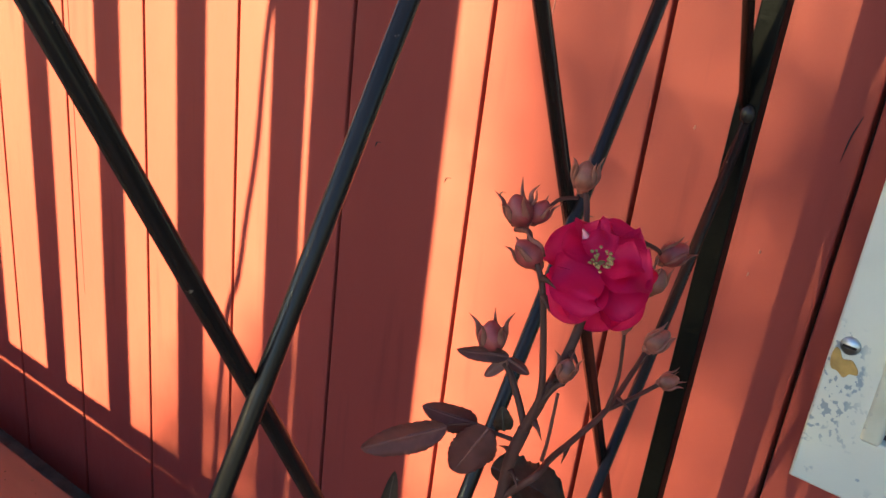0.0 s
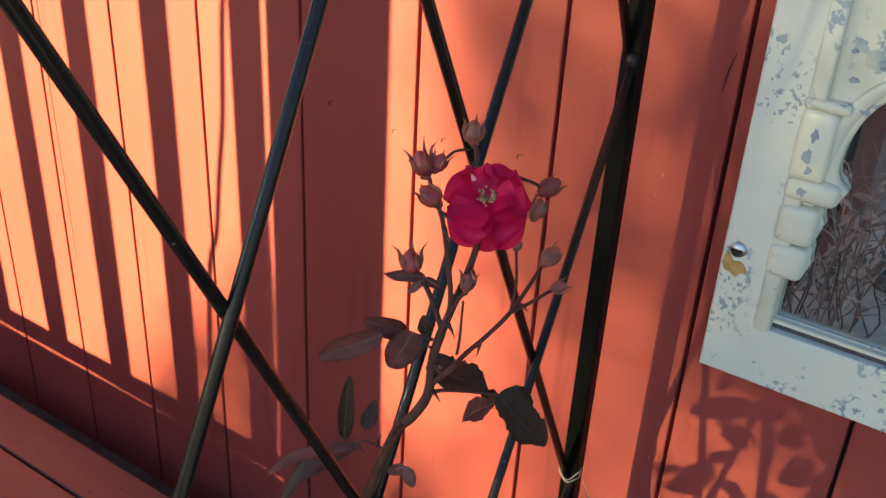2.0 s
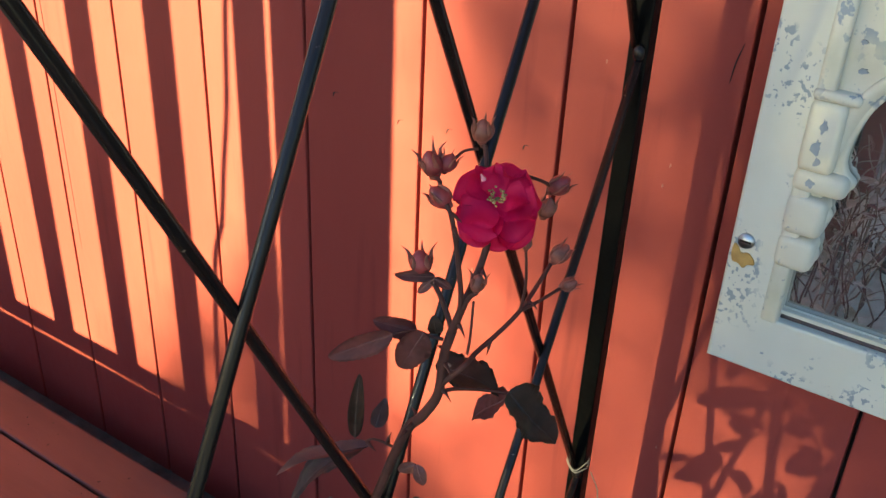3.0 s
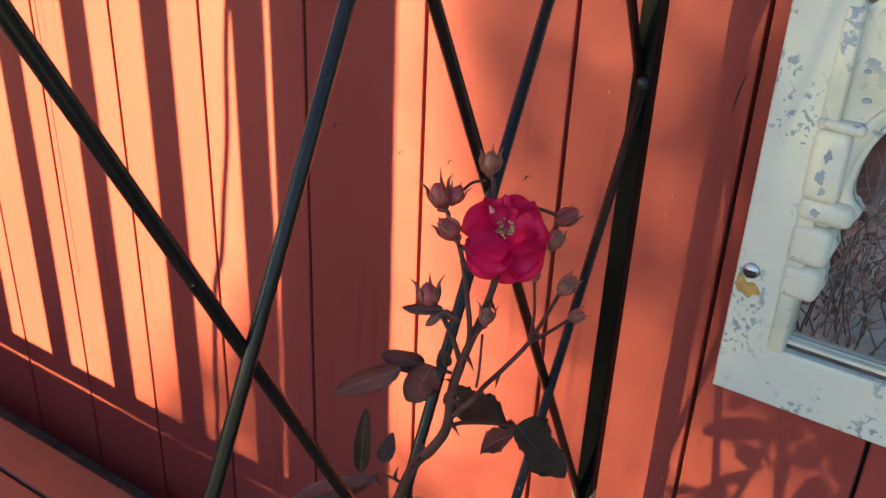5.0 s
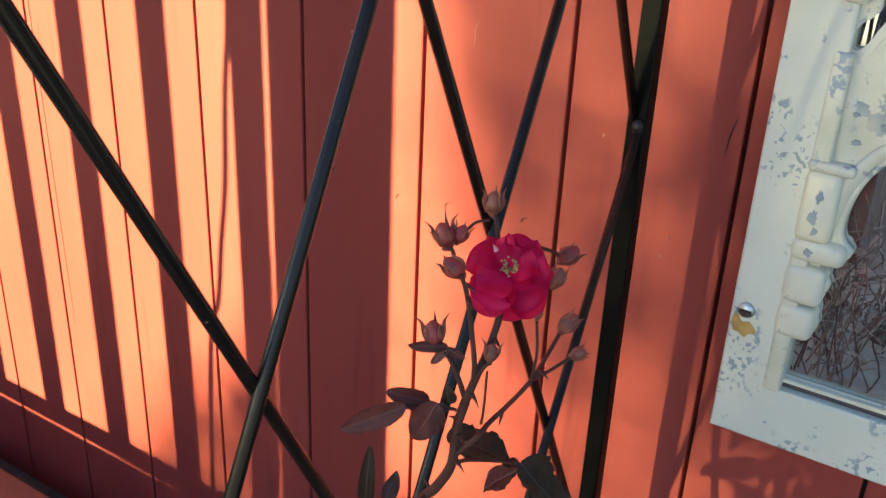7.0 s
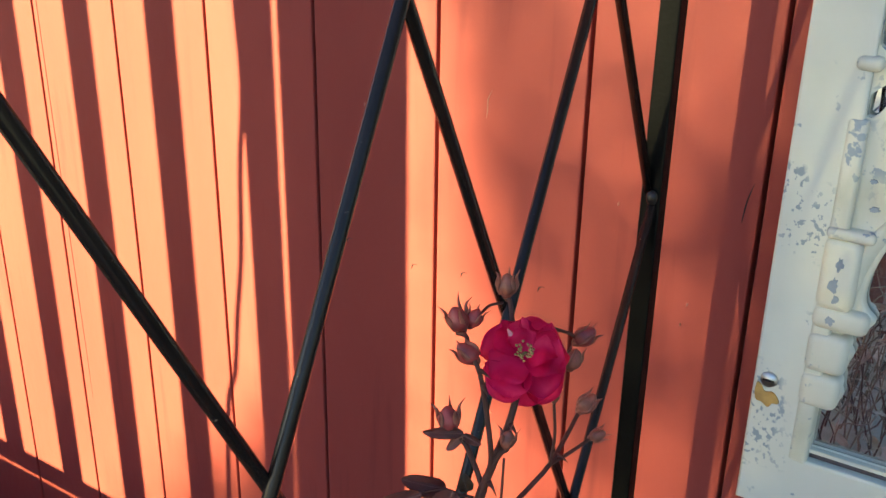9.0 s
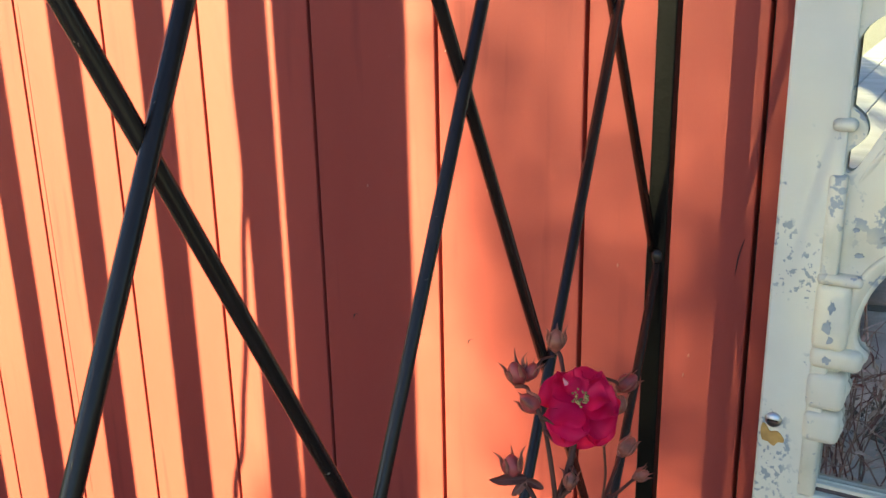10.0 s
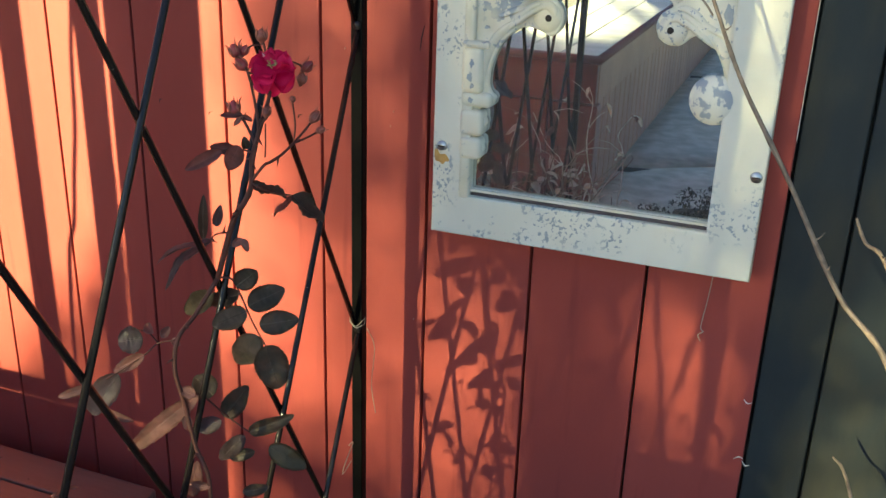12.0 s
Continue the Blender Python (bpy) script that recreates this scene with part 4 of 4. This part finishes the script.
stem([(-0.0890, -0.4500, 0.5700), (-0.1080, -0.4530, 0.5640), (-0.1200, -0.4600, 0.5520), (-0.1440, -0.4750, 0.5330), (-0.1720, -0.4800, 0.5150)], 0.001, 0.0006)
stem([(-0.1080, -0.4530, 0.5640), (-0.1210, -0.4500, 0.5710), (-0.1390, -0.4460, 0.5700)], 0.0008, 0.0005)

# ---- dry rose canes by the trellis foot, and dead stalks ----
canes = thing("dry_canes", (-0.15, -1.0, 0), "tangle of dry brown rose canes with dead leaves", "twigs")
rr = random.Random(21)
for k in range(70):
    x, y = rr.uniform(-0.19, 0.07), rr.uniform(-1.00, -0.64)
    top = 0.34 + 0.17 * rr.random() + 0.28 * (-0.74 - y)
    lean = Vector((rr.uniform(-0.25, 0.25), rr.uniform(-0.2, 0.2), 0))
    P = [Vector((x, y, -0.02))]
    for i in range(1, 7):
        u = i / 6
        P.append(Vector((x, y, -0.02)) + lean * 0.5 * u * u + Vector((rr.uniform(-0.034, 0.034), rr.uniform(-0.034, 0.034), (top + 0.02) * (1.25 * u - 0.25 * u ** 4) + rr.uniform(-0.022, 0.022))))
    c = part("cane", tube(curve(P, 3), [0.0024 - 0.0017 * i / 18 for i in range(19)], 6), rr.choice((TWIG, TWIG, STEM, STEM, STRAW, DRYPALE)), canes, "", True)
    for _ in range(1 + k % 2):
        q = P[rr.randrange(3, 6)]
        e = Vector((rr.uniform(-0.10, 0.10), rr.uniform(-0.06, 0.06), rr.uniform(-0.02, 0.05)))
        part("twig", tube(curve([q, q + e * 0.5 + Vector((0, 0, 0.008)), q + e], 4), [0.0011 - 0.0001 * i for i in range(9)], 5), rr.choice((TWIG, STRAW, DRYPALE)), c, "", True)
    for _ in range(rr.choice((1, 2, 3))):
        q = P[rr.randrange(3, 7)]
        leaf(q, q + Vector((rr.uniform(-0.035, 0.035), rr.uniform(-0.035, 0.035), rr.uniform(-0.03, 0.012))), (rr.uniform(-1, 1), rr.uniform(-1, 1), 1), rr.uniform(0.009, 0.020), rr.choice((DRYPALE, DRYPALE, DRYPALE, LEAFTAN)), "dead_leaf", c, 0.5, 0.3)


def stalk(pts, r0, r1, label, knots=4, seed=1):
    P = curve(pts, 8)
    rs = [(r0 + (r1 - r0) * i / (len(P) - 1)) * (1.0 + (0.25 if i % 8 == 3 else 0)) for i in range(len(P))]
    ob = tagged(part("dead_stalk", tube(P, rs, 8), TWIG, None, "", True), label, "stalk", group="dead stalks by the mirror")
    rr = random.Random(seed)
    for k in range(knots):
        i = rr.randrange(3, len(P) - 3)
        o = Vector((rr.uniform(-1, 1), rr.uniform(-1, 0.2), rr.uniform(0, 1))).normalized()
        part("spur", tube([P[i], P[i] + o * 0.006, P[i] + o * 0.011 + Vector((0, 0, 0.003))], [r1 * 0.8, r1 * 0.6, r1 * 0.3], 6), TWIG, ob, "", True)
    return ob


long_stalk = stalk([(0.640, -0.22, -0.03), (0.612, -0.19, 0.40), (0.560, -0.17, 0.548), (0.504, -0.140, 0.604), (0.437, -0.146, 0.720), (0.380, -0.149, 0.812), (0.342, -0.154, 0.891), (0.320, -0.162, 0.943)], 0.0037, 0.0015, "long bare grey-brown stalk leaning before the mirror", 6, 2)
for pts in ([(0.343, -0.154, 0.877), (0.332, -0.157, 0.891), (0.319, -0.159, 0.898), (0.316, -0.160, 0.908), (0.319, -0.160, 0.917)], [(0.336, -0.156, 0.898), (0.331, -0.158, 0.914), (0.328, -0.161, 0.929)]):
    part("side_twig", tube(curve(pts, 5), 0.0011, 6), TWIG, long_stalk, "", True)
stalk([(0.660, -0.20, -0.03), (0.600, -0.17, 0.50), (0.542, -0.17, 0.649), (0.518, -0.148, 0.668), (0.505, -0.151, 0.693)], 0.0028, 0.0014, "short dry stalk with a broken tip", 2, 3)
stalk([(0.70, -0.15, -0.03), (0.58, -0.13, 0.30), (0.552, -0.073, 0.356), (0.535, -0.077, 0.379)], 0.0030, 0.0012, "thin pale dry stalk near the dark wall", 1, 4)

# ---- unseen tree behind the viewer, its crown added to dapple the wall ----
tree = thing("tree", (-2.2, -8.2, 0), "unseen leafy tree, added to shade and dapple the wall", "tree")


def soft(a, b, v):
    u = min(1.0, max(0.0, (v - a) / (b - a)))
    return u * u * (3 - 2 * u)


def spot(x, z, cx, cz, rx, rz):
    return math.exp(-((x - cx) / rx) ** 2 - ((z - cz) / rz) ** 2)


def light_left(x, z):
    """The sun's share wanted on the wall's plane; crown leaves are placed by it."""
    if x > 0.28 and -0.04 < z < 0.22:
        return 0.6
    if z < 0.07:
        return 0.05 if x > -0.36 else 1.0
    low = 0.88 - 0.33 * soft(-0.33, -0.25, x) - 0.31 * soft(-0.25, -0.13, x) - 0.07 * soft(-0.12, -0.04, x)
    fade = -0.325 + 0.08 * soft(0.95, 0.72, z)
    high = 0.85 - (0.725 - 0.10 * soft(0.82, 0.92, z)) * soft(-0.355, fade + 0.03, x) - 0.05 * soft(-0.12, -0.04, x)
    high -= 0.09 * spot(x, z, -0.275, 0.82, 0.035, 0.10) + 0.05 * spot(x, z, -0.225, 0.74, 0.04, 0.05)
    if x < -0.36:
        low = high = 1.0
    t = low + (high - low) * soft(0.48, 0.64, z)
    if x > -0.36:
        t *= soft(0.02, 0.27, z + 0.52 * (x + 0.07))
    t *= 1 - 0.86 * soft(0.12, -0.10, z - 0.27 - 1.1 * (x + 0.70)) * soft(-0.34, -0.42, x)
    right = 0.21 * soft(0.15, 0.05, x) * soft(0.07, 0.17, z) * (1 - 0.75 * soft(0.48, 0.58, z) * soft(0.90, 0.70, z) - 0.35 * soft(0.70, 0.90, z)) + 0.05 * soft(0.19, 0.08, x) + 0.24 * spot(x, z, 0.338, 0.40, 0.046, 0.13) + 0.12 * spot(x, z, 0.305, 0.22, 0.035, 0.08)
    right += 0.20 * spot(x, z, 0.40, 0.87, 0.030, 0.16)
    right *= 1 - soft(0.45, 0.53, z) * soft(-0.035, 0.0, x) * soft(0.37, 0.34, x)
    right += (0.006 + 0.016 * soft(0.66, 0.86, z)) * soft(0.53, 0.58, z) * soft(-0.02, 0.02, x) * soft(0.44, 0.38, x)
    k = soft(-0.05, 0.015, x)
    t = t * (1 - k) + right * k
    t += 0.27 * soft(0.475, 0.56, x - 0.19 * (z - 0.35)) * soft(0.95, 0.85, x)
    return min(1.0, max(0.012, t))


rr = random.Random(77)
crown = bmesh.new()


TURNED = SUN.to_track_quat("Z", "Y").to_matrix().to_4x4()      # leaves face the sun, so that their cover can be reckoned


def leaves(x0, x1, z0, z1, size):
    area = 0.29 * size * size
    for _ in range(int((x1 - x0) * (z1 - z0) * 5.85 / area)):
        x, z = rr.uniform(x0, x1), rr.uniform(z0, z1)
        if rr.random() * 5.85 > -math.log(light_left(x, z)):
            continue
        p = Vector((x, 0, z)) + SUN * rr.uniform(7.4, 10.4)
        q = TURNED @ Matrix.Rotation(rr.uniform(0, 6.28), 4, "Z") @ Matrix.Rotation(rr.uniform(-1.2, 1.2), 4, "X")
        s = size * rr.uniform(0.7, 1.25)
        crown.faces.new([crown.verts.new(p + (q @ Vector(v)) * s) for v in ((0, -0.6, 0), (0.30, 0.05, 0.05), (0, 0.7, 0), (-0.30, 0.05, 0.05))])


leaves(-1.05, -0.42, 0.07, 0.7, 0.030)
leaves(-0.42, 0.2, 0.07, 1.4, 0.020)
leaves(0.2, 1.0, 0.07, 1.75, 0.026)
leaves(-0.38, 1.0, -0.5, 0.07, 0.040)
leaves(0.2, 1.7, -1.1, -0.5, 0.06)
part("crown", crown, LEAFGREEN, tree, "green leaves set where the wall needs shade")
part("trunk", tube(curve([(-2.2, -8.2, -0.05), (-2.22, -8.2, 0.8), (-2.2, -8.22, 1.6), (-2.26, -8.2, 2.4), (-2.3, -8.2, 3.2)], 5), [0.13 - 0.005 * i for i in range(21)], 10), TWIG, tree, "", True)
for k in range(11):
    foot = Vector((-2.21, -8.2, 0.7 + 0.2 * k))
    t = Vector((rr.uniform(0.55, 1.0), 0, rr.uniform(-0.4, 1.4))) + SUN * rr.uniform(7.8, 9.6)
    part("bough", tube(curve([foot, foot.lerp(t, 0.5) + Vector((0, 0, 0.1)), t], 5), [0.030 - 0.0026 * i for i in range(11)], 7), TWIG, tree, "", True)

# ---- low ground cover on the paving ----
CLUMPS = ((0.33, -1.60, 0.12, 1200), (0.34, -1.36, 0.15, 2400), (0.26, -1.20, 0.14, 2200), (0.20, -1.40, 0.07, 260), (0.12, -1.20, 0.09, 900), (0.06, -1.06, 0.07, 400), (0.36, -1.80, 0.09, 500), (0.50, -1.15, 0.17, 1500), (0.20, -0.95, 0.13, 900))
cover = bmesh.new()
rr = random.Random(9)
for cx, cy, rad, n in CLUMPS:
    blob((cx, cy, GZ), (rad * 0.70, rad * 0.70, 0.008), 16, cover)
    for _ in range(n):
        a = rr.uniform(0, 6.28)
        r = rad * math.sqrt(rr.random()) * (0.85 + 0.22 * math.sin(3 * a + 20 * cx) + 0.14 * math.sin(7 * a + 9 * cy))
        p = Vector((cx + r * math.cos(a), cy + r * math.sin(a), GZ + 0.01 + 0.07 * rr.random() * max(0.08, 1 - (r / rad) ** 2)))
        q = Matrix.Rotation(rr.uniform(0, 6.28), 4, "Z") @ Matrix.Rotation(rr.uniform(-1.3, 1.3), 4, "X")
        s = rr.uniform(0.005, 0.011)
        cover.faces.new([cover.verts.new(p + (q @ Vector(v)) * s) for v in ((0, -0.7, 0), (0.35, 0, 0.1), (0, 0.8, 0), (-0.35, 0, 0.1))])
for _ in range(2600):
    p = Vector((rr.uniform(-0.40, 0.0), rr.uniform(-1.30, -0.90), 0.0))
    p.z = rr.random() ** 1.5 * (0.12 + 0.16 * abs(math.sin(9 * p.x + 5 * p.y)))
    q = Matrix.Rotation(rr.uniform(0, 6.28), 4, "Z") @ Matrix.Rotation(rr.uniform(-1.3, 1.3), 4, "X")
    s = rr.uniform(0.010, 0.022)
    cover.faces.new([cover.verts.new(p + (q @ Vector(v)) * s) for v in ((0, -0.7, 0), (0.35, 0, 0.1), (0, 0.8, 0), (-0.35, 0, 0.1))])
tagged(part("ground_cover", cover, MOSS), "low dark creeping plants on the paving", "plants", kind="stuff")

# ---- pieces of the setting ----
for i, (a, b) in enumerate(zip(SEAMS, SEAMS[1:])):
    w = a - b - 0.0037
    ob = part("board", box((-w / 2, 0.0, -0.034), (w / 2, 0.020, 2.6), 0.0016), RED, wall)
    ob.location = ((a + b) / 2, 0, 0)
xs = [0.4385, 0.512, 0.66, 0.81, 0.96, 1.11, 1.26, 1.41, 1.56, 1.71, 1.86, 2.01, 2.16, 2.31, 2.46]
for a, b in zip(xs, xs[1:]):
    ob = part("board", box(((a - b) / 2 + 0.002, 0.0, -0.03), ((b - a) / 2 - 0.002, 0.024, 2.6), 0.0015), DARK, dark)
    ob.location = ((a + b) / 2, 0.006, 0)
ys = [-0.071, -0.149, -0.238, -0.333, -0.428, -0.523, -0.618, -0.70]
for k, (a, b) in enumerate(zip(ys, ys[1:])):
    ob = part("plank", box((-1.0, (b - a) / 2 + 0.002, -0.018), (1.0, (a - b) / 2 - 0.002, 0.052), 0.003), DECK, walkway)
    ob.location = (-1.44, (a + b) / 2, 0)
    for x in (-0.56, -0.90, -1.3):
        part("nail", tube([(x + rng.uniform(-0.02, 0.02), (a + b) / 2 + rng.uniform(-0.01, 0.01), 0.051), (x, (a + b) / 2, 0.0528)], 0.0028, 8), REDDARK, ob)
litter = bmesh.new()
lr = random.Random(31)
for _ in range(90):
    p = Vector((lr.uniform(-1.5, -0.45), lr.uniform(-0.30, -0.075), 0.0532))
    q = Matrix.Rotation(lr.uniform(0, 6.28), 4, "Z") @ Matrix.Rotation(lr.uniform(-0.3, 0.3), 4, "X")
    k = lr.uniform(0.0010, 0.0034)
    litter.faces.new([litter.verts.new(p + (q @ Vector(v)) * k) for v in ((-1.0, -0.3, 0), (0.2, -0.6, 0.12), (1.1, 0.1, 0.05), (0.1, 0.5, 0.15))])
tagged(part("litter", litter, SOIL), "crumbs of soil and leaf bits on the planks", "litter", kind="stuff")
z = PZ - 0.13
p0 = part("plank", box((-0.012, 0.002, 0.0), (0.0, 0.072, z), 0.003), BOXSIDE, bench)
p0.location = (PX - 0.008, PY - 0.13, 0)
for k in range(1, 40):
    o = new("plank", p0.data)
    place(o, bench)
    o.location = (PX - 0.008, PY - 0.13 - 0.0745 * k, 0)
q0 = part("plank", box((0.002, -0.012, 0.0), (0.072, 0.0, z), 0.003), BOXRED, bench)
q0.location = (PX - 0.13, PY - 0.008, 0)
for k in range(1, 3):
    o = new("plank", q0.data)
    place(o, bench)
    o.location = (PX - 0.13 - 0.0745 * k, PY - 0.008, 0)
t0 = part("top_board", box((-0.0475, -3.19, -0.026), (0.0475, -0.006, 0.0), 0.002), PALEDECK, bench)
t0.location = (PX - 0.055, PY, PZ)
for k in range(1, 3):
    o = new("top_board", t0.data)
    place(o, bench)
    o.location = (PX - 0.055 - 0.0985 * k, PY, PZ)


def slab(corners, seed):
    """A paving slab with worn edges and an uneven top."""
    rr = random.Random(seed)
    bm = bmesh.new()
    n = 10
    a, b, c, d = (Vector((x, y, GZ)) for x, y in corners)
    rows = []
    for i in range(n + 1):
        row = []
        for j in range(n + 1):
            u, v = i / n, j / n
            p = a.lerp(b, u).lerp(d.lerp(c, u), v)
            edge = i in (0, n) or j in (0, n)
            p += Vector((rr.uniform(-0.004, 0.004), rr.uniform(-0.006, 0.006), rr.uniform(-0.002, 0.002) - (0.006 if edge else 0)))
            row.append(bm.verts.new(p))
        rows.append(row)
    for r0, r1 in zip(rows, rows[1:]):
        for k in range(n):
            bm.faces.new((r0[k], r0[k + 1], r1[k + 1], r1[k]))
    rim = [e for e in bm.edges if e.is_boundary]
    ext = bmesh.ops.extrude_edge_only(bm, edges=rim)["geom"]
    for v in ext:
        if isinstance(v, bmesh.types.BMVert):
            v.co.z = -0.04
    bmesh.ops.recalc_face_normals(bm, faces=bm.faces)
    return part("slab", bm, SLATE, pavement, "", True)


ROWS_Y = [(-0.66, -0.66), (-1.74, -2.20), (-3.30, -3.75), (-4.45, -4.60), (-5.7, -5.8), (-7.0, -7.0)]
for k, ((l0, r0), (l1, r1)) in enumerate(zip(ROWS_Y, ROWS_Y[1:])):
    slab([(PX - 0.02, l0 - 0.026), (0.70, r0 - 0.026), (0.70, r1 + 0.008), (PX - 0.02, l1 + 0.008)], 60 + k)
    slab([(0.716, r0 - 0.03), (1.70, r0 - 0.06), (1.70, r1 - 0.03), (0.716, r1 - 0.015)], 80 + k)
    slab([(1.716, r0 - 0.06), (2.9, r0 - 0.09), (2.9, r1 - 0.06), (1.716, r1 - 0.045)], 90 + k)

# dark soil and moss in the joints of the paving
for (l, r) in ROWS_Y[1:-1]:
    bm = bmesh.new()
    top = [bm.verts.new(v) for v in ((PX, l - 0.034, GZ - 0.006), (2.9, r - 0.095, GZ - 0.006), (2.9, r + 0.0, GZ - 0.006), (PX, l + 0.012, GZ - 0.006))]
    low = [bm.verts.new(v.co + Vector((0, 0, -0.03))) for v in top]
    bm.faces.new(top)
    for i in range(4):
        bm.faces.new((low[i], low[(i + 1) % 4], top[(i + 1) % 4], top[i]))
    part("joint", bm, MOSS, pavement, "dark mossy soil in the joint")
